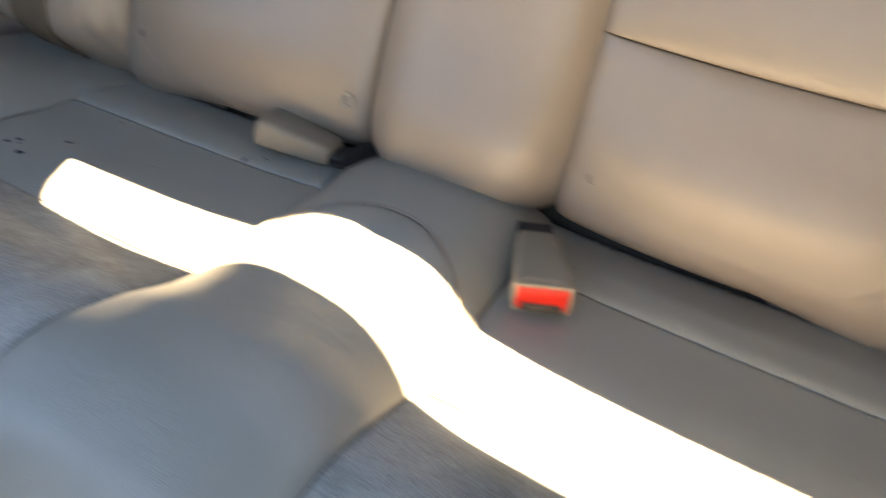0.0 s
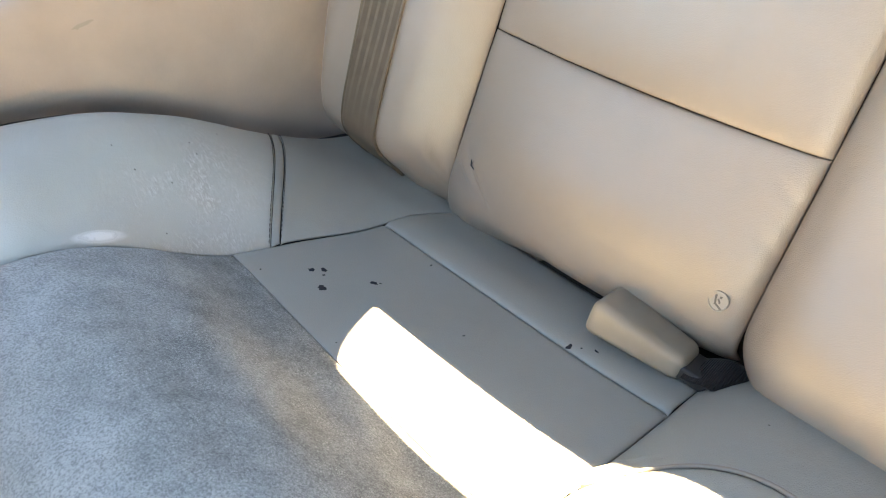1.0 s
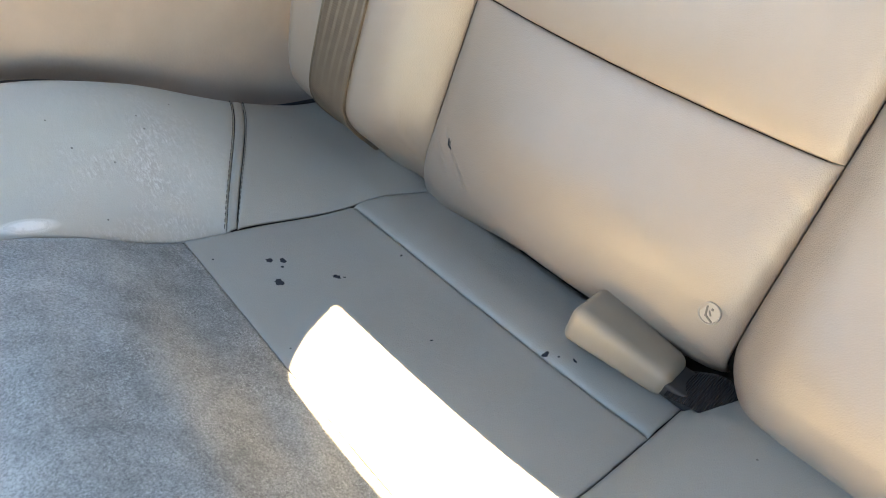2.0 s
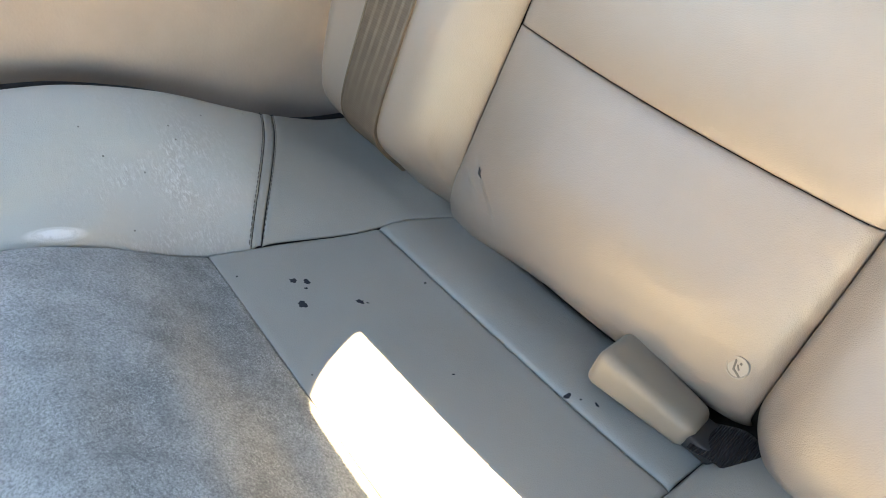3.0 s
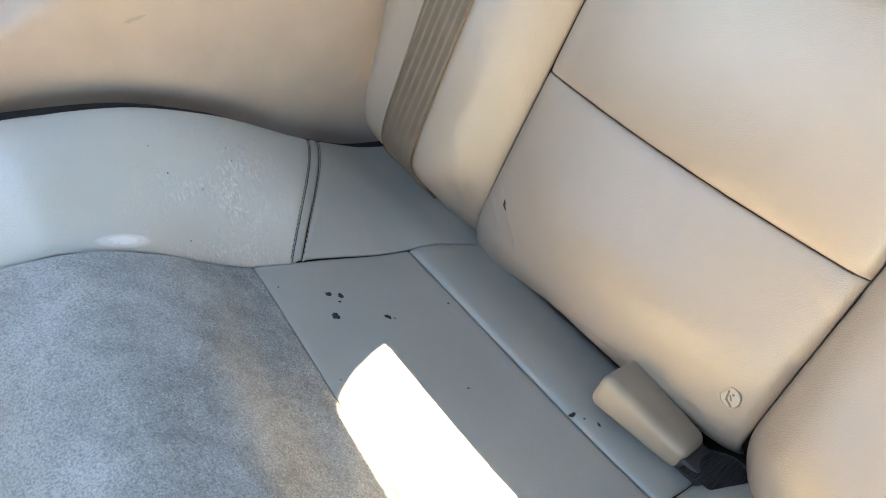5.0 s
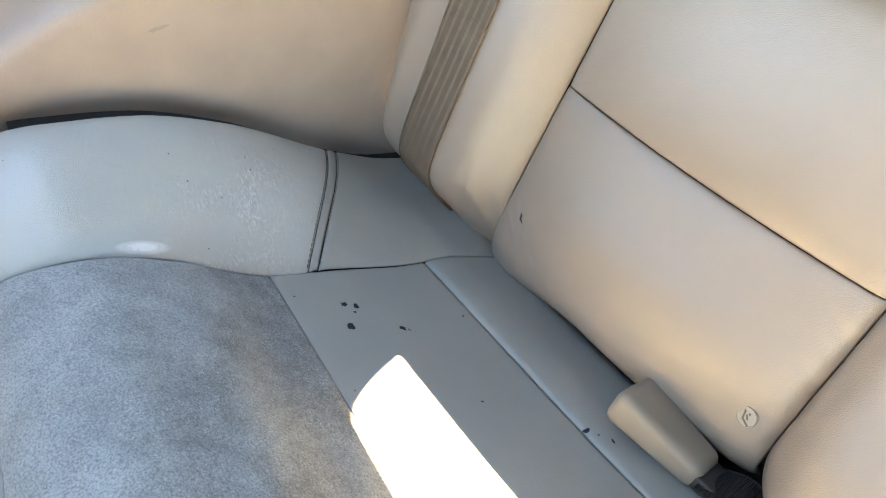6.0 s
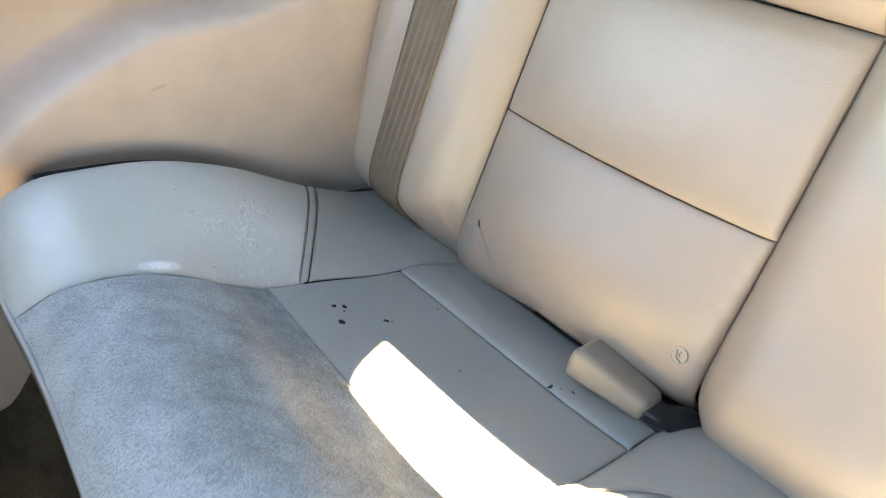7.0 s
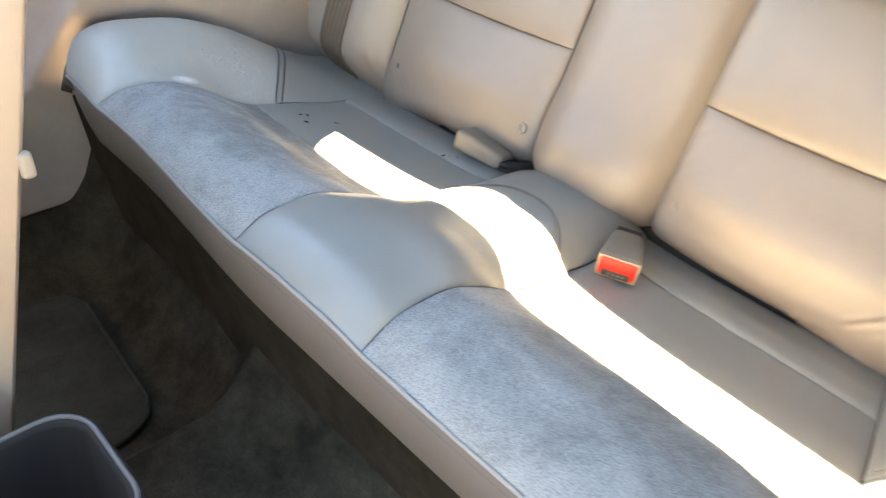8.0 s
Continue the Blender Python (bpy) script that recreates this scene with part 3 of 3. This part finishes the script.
# unseen sheet added behind the panels, blocks leaks and darkens the creases
panel("dark_liner", lambda v: (-0.63, lerp(0.20, 0.69, v)), lambda v: (0.63, lerp(0.20, 0.69, v)), on_back(lambda x, z: np.maximum(-0.04, np.where(np.abs(x) > 0.437, wing(x, z), np.where(np.abs(x) > 0.109, flat(x, z), mid(x, z))) - 0.02)), CREASE_DARK, back, FWD, 0.02, (0,) * 4)

# child-seat anchor markers
def marker(x, z, r):
    y = float(rake(z) - flat(x, z)) - 0.0048
    face = Matrix.Translation((x, y, z)) @ Matrix.Rotation(radians(90 - 22.8), 4, "X")
    if r > 0.006:
        bm = bmesh.new()
        bmesh.ops.create_cone(bm, cap_ends=True, segments=28, radius1=r, radius2=r * 0.92, depth=0.0022)
        bmesh.ops.transform(bm, matrix=face, verts=bm.verts)
        disc = part("anchor_marker", bm, DISC, back, "round plastic anchor marker", smooth=False)
        rim = [face @ Vector((r * 0.93 * math.cos(a), r * 0.93 * math.sin(a), 0.0011)) for a in np.linspace(0, 2 * math.pi, 29)]
        tube("rim", rim, 0.0007, DISC, disc, sides=6)
    else:
        bm = bmesh.new()
        bmesh.ops.create_cone(bm, cap_ends=True, segments=20, radius1=r * 1.6, radius2=r * 1.5, depth=0.0012)
        bmesh.ops.transform(bm, matrix=face, verts=bm.verts)
        disc = part("anchor_marker", bm, LEATHER_WARM_LIT, back, "small dark stamped anchor mark", smooth=False)
    for i, (px, pz, w, h, a) in enumerate(((-0.28, 0.05, 0.16, 0.95, 14), (0.2, -0.48, 0.8, 0.16, -24), (0.08, 0.02, 0.5, 0.13, -50), (0.12, 0.42, 0.2, 0.2, 0))):
        k = r if r > 0.006 else 1.7 * r
        b = block((w * k, h * k, 0.0008), edge=0)
        b.transform(face @ Matrix.Translation((px * k, pz * k, 0.0012)) @ Matrix.Rotation(radians(a), 4, "Z"))
        part("moulded_mark", b, MARK if r > 0.006 or x > 0 else FLAKE, disc, smooth=False)


for x, z in ((-0.403, 0.336), (-0.129, 0.335), (0.135, 0.338), (0.403, 0.336)):
    marker(x, z, 0.0085 if x == -0.129 else 0.004)


# ---- bare spots where the leather finish has come off ----
def welt(y):
    return 0.0019 * math.exp(-((y - 0.012) / 0.009) ** 2) if y > 0.004 else 0.0


def bare_spot(x, y, r, squash=1.0, turn=0.0, seed=0):
    rnd = random.Random(seed)
    n = 14
    bm = bmesh.new()
    ring = []
    for k in range(n):
        a = 2 * math.pi * k / n
        q = r * rnd.uniform(0.6, 1.25)
        dx, dy = q * math.cos(a), q * math.sin(a) * squash
        c, s = math.cos(turn), math.sin(turn)
        ring.append(bm.verts.new(on_seat(x + dx * c - dy * s, y + dx * s + dy * c, 0.0006 + welt(y + dx * s + dy * c))))
    mid_v = bm.verts.new(on_seat(x, y, 0.0008 + welt(y)))
    for k in range(n):
        bm.faces.new((ring[k], ring[(k + 1) % n], mid_v))
    part("bare_spot", bm, FLAKE, bench, "dark bare spot in the leather")


for i, (x, y, r, q, a) in enumerate(((-0.415, -0.108, 0.0035, 0.8, 0.6), (-0.408, -0.099, 0.0038, 0.8, 0), (-0.402, -0.104, 0.0013, 1, 0), (-0.387, -0.116, 0.0042, 0.9, 0),
                                     (-0.369, -0.074, 0.0042, 0.7, 0.7), (-0.365, -0.069, 0.0016, 0.5, 0.5), (-0.439, -0.145, 0.001, 1, 0), (-0.363, -0.010, 0.0012, 1, 0),
                                     (-0.269, -0.058, 0.0014, 0.6, 1), (-0.206, 0.003, 0.0034, 0.7, 1.2), (-0.197, 0.008, 0.001, 1, 0), (-0.186, 0.014, 0.0028, 0.4, -0.4))):
    bare_spot(x, y, r, q, a, i + 3)


# ---- seat belt over the outer bolster ----
belt = thing("seat_belt", (-0.56, 0.05, 0.29), "taupe woven seat belt, faded in stripes, lying flat on the bolster", "seat belt")
bz = np.linspace(0.275, BACK_TOP, 60)
bs = np.linspace(0.504, 0.5605, 15)
Z, S = np.meshgrid(bz, bs, indexing="ij")
S = S + 0.007 * (0.558 - S) / 0.054 * np.clip((Z - 0.31) / 0.2, 0, 1.2) + 0.010 * (S - 0.504) / 0.054 * np.clip((Z - 0.31) / 0.2, 0, 1.2)
BP = on_back(lambda x, z: wing(x, z) + 0.0035)(-S, Z)
link_mesh("webbing", grid_mesh("webbing", BP, FWD, 0.003), WEBBING, belt)
for k in (0, -1):
    tube("selvedge", [tuple(p) for p in BP[:, k]], 0.0011, WEBBING, belt)


# ---- buckles ----
def buckle(at, matrix, label, red):
    ob = thing("belt_buckle", at, label, "seat belt buckle", "buckles on the bench")
    ob.matrix_basis = matrix

    def local(name, bm, mat, parent, text="", smooth=True):
        me = bpy.data.meshes.new(name)
        bm.to_mesh(me)
        bm.free()
        if smooth:
            me.polygons.foreach_set("use_smooth", [True] * len(me.polygons))
        me.materials.append(mat)
        o = new(name, me)
        o.parent = parent
        return tagged(o, text) if text else o

    # the tongue end points along -y, the strap end along +y
    def shape(v):
        k = 1.0 if v.y < 0 else 0.72
        return (v.x * k, v.y, v.z * (1.0 if v.y < 0 else 0.72) - (0.0 if v.y < 0 else 0.003))
    body = block((0.054, 0.086, 0.033), edge=0.0085, segments=5, taper=shape)
    housing = local("housing", body, BUCKLE, ob, "beige moulded plastic cover")
    if red:
        local("rim", block((0.050, 0.003, 0.029), (0, -0.0425, 0), 0.0014, 3), BUCKLE, housing)
        bm = block((0.046, 0.005, 0.0245), (0, -0.0430, 0.0005), 0.004, 4)
        local("release_button", bm, RED, housing, "bright red release button")
        local("slot", block((0.034, 0.003, 0.0085), (0, -0.0446, -0.0078), 0.0012, 2), BLACK, housing)
        for k in range(4):
            local("moulded_mark", block((0.0035, 0.0006, 0.0022), (-0.0085 + k * 0.0056, -0.0463, -0.0078), 0), MARK, housing, smooth=False)
    neck = block((0.034, 0.028, 0.013), (0, 0.050, -0.005), 0.003, 3)
    local("neck", neck, BRACKET, ob)
    strap = bmesh.new()
    w, rows = (0.012 if red else 0.021), []
    for k in range(13):
        t = k / 12
        y, z = (0.046 + 0.02 * t, -0.008 - 0.03 * t) if red else (0.044 + 0.06 * t, -0.004 + 0.012 * math.sin(t * 3.1) ** 1.5 - 0.012 * t * t)
        roll_a = 0.0 if red else -0.5 * t
        cross = [(s / 4, 0.0035 * (1 - (s / 4) ** 2)) for s in range(-4, 5)]
        cross += [(s, h - 0.002) for s, h in cross[::-1]]
        rows.append([strap.verts.new((s * w * math.cos(roll_a), y + 0.1 * s * w * t, z + h + s * w * math.sin(roll_a))) for s, h in cross])
    for p, q in zip(rows, rows[1:]):
        for k in range(18):
            strap.faces.new((p[k], p[(k + 1) % 18], q[(k + 1) % 18], q[k]))
    strap.normal_update()
    local("strap", strap, BLACK_WEB, ob)
    return ob


def frame_of(at, forward, up):
    y = -Vector(forward).normalized()
    z = Vector(up)
    x = y.cross(z).normalized()
    z = x.cross(y)
    return Matrix.Translation(at) @ Matrix((x, y, z)).transposed().to_4x4()


buckle((0.128, -0.010, 0.303), frame_of((0.128, -0.010, 0.303), (0.42, -0.89, 0.10), (0.05, 0.05, 1)), "beige seat belt buckle with a bright red release button", True)
buckle((-0.166, 0.050, 0.296), frame_of((-0.166, 0.050, 0.296), (-0.99, -0.10, 0.10), (0.1, 0.28, 1)), "beige seat belt buckle lying on its face, black strap behind", False)


# ---- side trim ----
def slab(name, size, centre, mat, label, turn=None, edge=0.01):
    return tagged(part(name, block(size, centre, edge, 2, turn=turn), mat, None, label), kind="structure")


RIDGE = prof((-0.75, 0.10), (-0.55, 0.20), (-0.46, 0.30), (-0.377, 0.395), (-0.342, 0.440), (-0.265, 0.489), (-0.195, 0.515), (-0.164, 0.525), (-0.08, 0.527), (0.02, 0.535), (0.2, 0.54))


def quarter(m):
    def f(y, z):
        y, z = np.asarray(y, float), np.asarray(z, float)
        r = RIDGE(y)
        deep = 0.06 * np.clip((0.06 - y) / 0.12, 0, 1)
        above = np.clip((z - r) / 0.028, 0, 1)
        step = above * above * (3 - 2 * above) * deep
        back_in = np.clip((z - r - 0.035) / np.maximum(0.62 - r, 0.05), 0, 1) ** 1.5 * deep * 0.45
        belly = 0.012 * np.clip((z - 0.2) / 0.3, 0, 1)
        under = 0.012 * np.clip((CREST(y) + 0.010 - z) / 0.03, 0, 1) ** 2 * np.clip((y + 0.37) / 0.06, 0, 1) * np.clip((-0.03 - y) / 0.1, 0, 1)
        x = 0.655 - belly + under + step - back_in + 0.25 * np.clip(-y - 0.45, 0, 1) ** 2
        return np.stack([m * x, y, z], -1)
    return f


for m, side in ((-1, "passenger"), (1, "driver")):
    trim = thing("side_trim", (m * 0.66, -0.2, 0.1), "beige moulded side trim panel with a scooped armrest line", "car trim", "side trims")
    y0 = -0.95 if m < 0 else -0.66
    panel("trim_panel", lambda v: (y0, lerp(0.13, 0.577, v)), lambda v: (0.2, lerp(0.13, 0.577, v)), quarter(m), TRIM, trim, (-m, 0, 0), 0.008, (0, 0, 0.004, 0.004), 0.01, skirt=0.02)
    # dark strip added to paint the shade between trim and cushion
    panel("gap_shade", lambda v: (-0.31, v), lambda v: (0.2, v), lambda y, v: np.stack([m * 0.6425 + 0 * y, y, CREST(y) - lerp(0.09, 0.021, v)], -1), ROOF, trim, (-m, 0, 0), 0.01, (0,) * 4, label="dark strip standing in for shade behind the cushion edge")
    cap = block((0.10, 0.2 - y0, 0.03), (m * 0.718, (y0 + 0.2) / 2, 0.595), 0.01, 4)
    part("sill_cap", cap, TRIM, trim, "padded beige sill cap")
    wall_bm = block((0.02, 2.4 if m < 0 else 1.43, 0.95), (m * 0.78, -0.45 if m < 0 else 0.035, 0.13), 0.004, 2)
    if m > 0:
        slab("door_sill", (0.03, 0.94, 0.45), (0.775, -1.155, -0.12), PAINT, "painted sill under the open door")
    tagged(part("wall_" + ("west" if m < 0 else "east"), wall_bm, PAINT, None, "painted body side"), kind="structure")

    if m < 0:
        scuff = bmesh.new()
        rnd = random.Random(5)
        rim = [scuff.verts.new((-0.6432, -0.172 + 0.011 * rnd.uniform(0.6, 1.2) * math.cos(a), 0.4748 + 0.0022 * rnd.uniform(0.5, 1.3) * math.sin(a) + 0.0015 * math.cos(a))) for a in np.linspace(0, 2 * math.pi, 15)[:-1]]
        scuff.faces.new(rim)
        part("scuff_mark", scuff, DISC, trim, "pale scuff in the trim")

# ---- floor, tunnel and seat riser ----
def floor_z(x, y):
    s = np.abs(x)
    tunnel = 0.07 * np.clip((0.215 - s) / 0.05, 0, 1) ** 0.8
    sill = 0.13 * np.clip((s - 0.60) / 0.06, 0, 1) ** 1.3
    heel = 0.10 * np.clip((y + 0.455) / 0.11, 0, 1) ** 2
    return np.stack([x, y, tunnel + sill + heel + 0.003 * np.sin(x * 31) * np.sin(y * 27)], -1)


tagged(panel("floor", lambda v: (-0.70, lerp(-1.6, -0.335, v)), lambda v: (0.70, lerp(-1.6, -0.335, v)), floor_z, CARPET, None, UP, 0.015, (0,) * 4, 0.01), "dark taupe loop carpet on the footwell and tunnel", kind="structure")
tagged(panel("seat_riser", lambda v: (-0.66, v), lambda v: (0.66, v),
             lambda x, v: np.stack([x, lerp(-0.345, -0.362, v) + 0.006 * np.sin(v * 3.1) - 0.8 * nose(x), lerp(0.0, 0.31, v)], -1), RISER, None, (0, -1, 0), 0.02, (0,) * 4, 0.01),
       "brown carpet on the riser under the bench", kind="structure")
floor_mat = thing("floor_mat", (-0.42, -0.7, 0.0), "dark carpet floor mat with a bound edge", "floor mat")


def mat_surf(x, y):
    return floor_z(x, y) + np.array((0, 0, 0.012))


def mat_side(x0, v):
    """Long edge of the mat, turning in round the rear corner."""
    turn = max(0.0, (v - 0.88) / 0.12)
    x = x0 + math.copysign(0.055, -0.42 - x0) * (1 - math.sqrt(max(0.0, 1 - turn * turn)))
    return (x, lerp(-1.1, -0.452 if x0 < -0.4 else -0.468, v))


panel("mat_top", lambda v: mat_side(-0.60, v), lambda v: mat_side(-0.245, v), mat_surf, MAT_RUBBER, floor_mat, UP, 0.012, (0.006,) * 4, 0.012, skirt=0.014)
edge_pts = [mat_side(-0.60, v) for v in np.linspace(0, 1, 40)] + [mat_side(-0.245, v) for v in np.linspace(1, 0, 40)]
tube("binding", [tuple(mat_surf(x, y) - np.array((0, 0, 0.003))) for x, y in edge_pts], 0.004, MAT_RUBBER, floor_mat)

# ---- centre console end with an open bin ----
console = thing("console_bin", (0, -0.72, 0.1), "dark plastic console end with an open bin", "console")


def ring(z, half, y0, y1, r, n=6):
    pts = []
    for cx, cy, a0 in ((half - r, y1 - r, 0), (-half + r, y1 - r, 90), (-half + r, y0 + r, 180), (half - r, y0 + r, 270)):
        for k in range(n + 1):
            a = radians(a0 + 90 * k / n)
            pts.append((0.02 + cx + r * math.cos(a), cy + r * math.sin(a), z))
    return pts


def shell(rings):
    bm = bmesh.new()
    loops = [[bm.verts.new(p) for p in q] for q in rings]
    for a, b in zip(loops, loops[1:]):
        for k in range(len(a)):
            bm.faces.new((a[k], a[(k + 1) % len(a)], b[(k + 1) % len(b)], b[k]))
    bm.faces.new(loops[-1])
    bmesh.ops.recalc_face_normals(bm, faces=bm.faces)
    return bm


part("body", shell([ring(0.08, 0.075, -0.95, -0.61, 0.04), ring(0.2, 0.077, -0.95, -0.602, 0.04), ring(0.30, 0.08, -0.95, -0.596, 0.04), ring(0.304, 0.078, -0.948, -0.598, 0.04),
                    ring(0.304, 0.070, -0.94, -0.606, 0.035), ring(0.298, 0.068, -0.938, -0.608, 0.033), ring(0.10, 0.056, -0.93, -0.625, 0.03)]), CONSOLE, console)
tube("rim", [p for p in ring(0.304, 0.075, -0.945, -0.601, 0.038)] + [ring(0.304, 0.075, -0.945, -0.601, 0.038)[0]], 0.0025, TRIM_LOW, console, "pale rim")

# ---- front passenger seat, back edge ----
front = thing("front_seat", (-0.36, -0.7, 0.08), "beige leather front seat seen from behind", "car seat")


def seat_shell(x, v):
    z = lerp(0.22, 0.74, v)
    return np.stack([x, -0.532 + 0.29 * (z - 0.638) + 0 * x, z], -1)


part("recliner_lever", block((0.010, 0.012, 0.024), (-0.110, -0.570, 0.517), 0.0045, 4), DISC, front, "pale plastic recliner lever")
panel("seat_back_shell", lambda v: (-0.60, v), lambda v: (-0.108, v), seat_shell, LEATHER_WARM_LIT, front, (0, 1, 0), 0.01, (0.012, 0.012, 0.02, 0.02), 0.03, skirt=0.13)

# ---- unseen shell that closes the cabin, its openings sized to shape the light ----
slab("bulkhead", (1.5, 0.02, 0.80), (0, 0.40, 0.34), ROOF, "panel behind the backrest")
# added wall, out of view, keeps low front light off the bench
slab("light_block_ahead", (1.5, 0.04, 1.10), (0, -1.3, 0.345), CONSOLE, "unseen dark wall added to limit light from ahead")
slab("ceiling", (1.5, 0.506, 0.03), (0, 0.003, 1.05), ROOF, "dark cloth roof lining over the bench")
# added roof pieces, out of view, that set the sky opening
slab("light_block_middle", (0.95, 0.27, 0.03), (0.275, -0.385, 1.05), ROOF, "unseen roof piece added to limit sky light on the bench")
slab("light_block_bow", (0.55, 0.03, 0.10), (-0.475, -0.235, 1.0), ROOF, "unseen strip hung from the roof to block light")
slab("light_block_bow", (0.95, 0.03, 0.10), (0.275, -0.505, 1.0), ROOF, "unseen strip hung from the roof to block light")
slab("light_block_front", (0.60, 0.31, 0.03), (0.45, -0.675, 1.05), ROOF, "unseen roof piece added to limit sky light from ahead")

# rear wall of the soft top with a rounded window
TOP_Y, TOP_Z, LOW_Y, LOW_Z = 0.36, 0.969, 0.66, 0.745


def rear_top():
    top = Vector((0, TOP_Y, TOP_Z))
    d = Vector((0, LOW_Y - TOP_Y, LOW_Z - TOP_Z))
    length = d.length
    d.normalize()
    nrm = Vector((0, d.z, -d.y))
    # the opening: a header that climbs to one side, rounded corners, straight sides
    corner = prof((-0.430, 0.15), (-0.422, 0.079), (-0.413, 0.055), (-0.402, 0.035), (-0.388, 0.019), (-0.372, 0.009), (-0.288, 0.004), (-0.16, -0.002), (-0.06, -0.014), (0.098, -0.053), (0.36, -0.092))
    hole = [(x, float(corner(x))) for x in [*np.linspace(-0.430, -0.365, 20), *np.linspace(-0.35, 0.36, 30)]]
    for k in range(1, 9):
        a = radians(90 * k / 8)
        hole.append((0.36 + 0.07 * math.sin(a), -0.024 - 0.07 * math.cos(a)))
    for cx, a0 in ((0.36, 0), (-0.36, 90)):
        for k in range(9):
            a = radians(a0 + 90 * k / 8)
            hole.append((cx + 0.07 * math.cos(a), length - 0.09 + 0.07 * math.sin(a)))
    cx, cv = -0.03, 0.17
    outer = []
    for x, v in hole:
        ex, ev = x - cx, v - cv
        k = min((0.75 - cx if ex > 0 else 0.75 + cx) / max(abs(ex), 1e-6), (length + 0.02 - cv if ev > 0 else cv + 0.13) / max(abs(ev), 1e-6))
        outer.append((cx + ex * k, cv + ev * k))
    bm = bmesh.new()

    def at(mesh, p, lift):
        return mesh.verts.new(top + d * p[1] + Vector((p[0], 0, 0)) + nrm * lift)
    loops = [[at(bm, p, e) for p in q] for q, e in ((hole, 0), (outer, 0), (outer, 0.012), (hole, 0.012))]
    for i in range(4):
        a, b = loops[i], loops[(i + 1) % 4]
        for k in range(len(a)):
            bm.faces.new((a[k], a[(k + 1) % len(a)], b[(k + 1) % len(b)], b[k]))
    bmesh.ops.recalc_face_normals(bm, faces=bm.faces)
    tagged(part("wall_rear", bm, ROOF, None, "cloth rear wall of the roof around the window", smooth=False), kind="structure")
    gm = bmesh.new()
    gm.faces.new([at(gm, p, 0.006) for p in hole])
    pane = part("window_1", gm, GLASS, None, smooth=False)
    tagged(pane, "clear rear window pane", kind="structure")
    pane.visible_shadow = False


rear_top()
shelf = slab("rear_shelf", (1.5, 0.42, 0.02), (0, 0.21, 0), ROOF, "cloth-covered shelf behind the bench")
shelf.matrix_basis = Matrix.Translation((0, 0.2585, 0.741)) @ Matrix.Rotation(radians(-3.5), 4, "Z")
# out-of-view quarters, stretched forward to cut light from the sides
slab("light_block_side", (0.03, 0.87, 0.55), (-0.74, 0.235, 0.86), ROOF, "unseen cloth-lined quarter, lengthened to block side light")
slab("light_block_side", (0.03, 1.35, 0.55), (0.74, -0.005, 0.86), ROOF, "unseen cloth-lined quarter, lengthened to block side light")

# ---- unseen ground outside, made pale to bounce warm light in ----
gb = bmesh.new()
bmesh.ops.create_grid(gb, x_segments=2, y_segments=2, size=600)
bmesh.ops.translate(gb, verts=gb.verts, vec=(0, 0, -0.34))
tagged(part("ground", gb, GROUND, None, "unseen pale ground that bounces warm light in"), kind="structure")
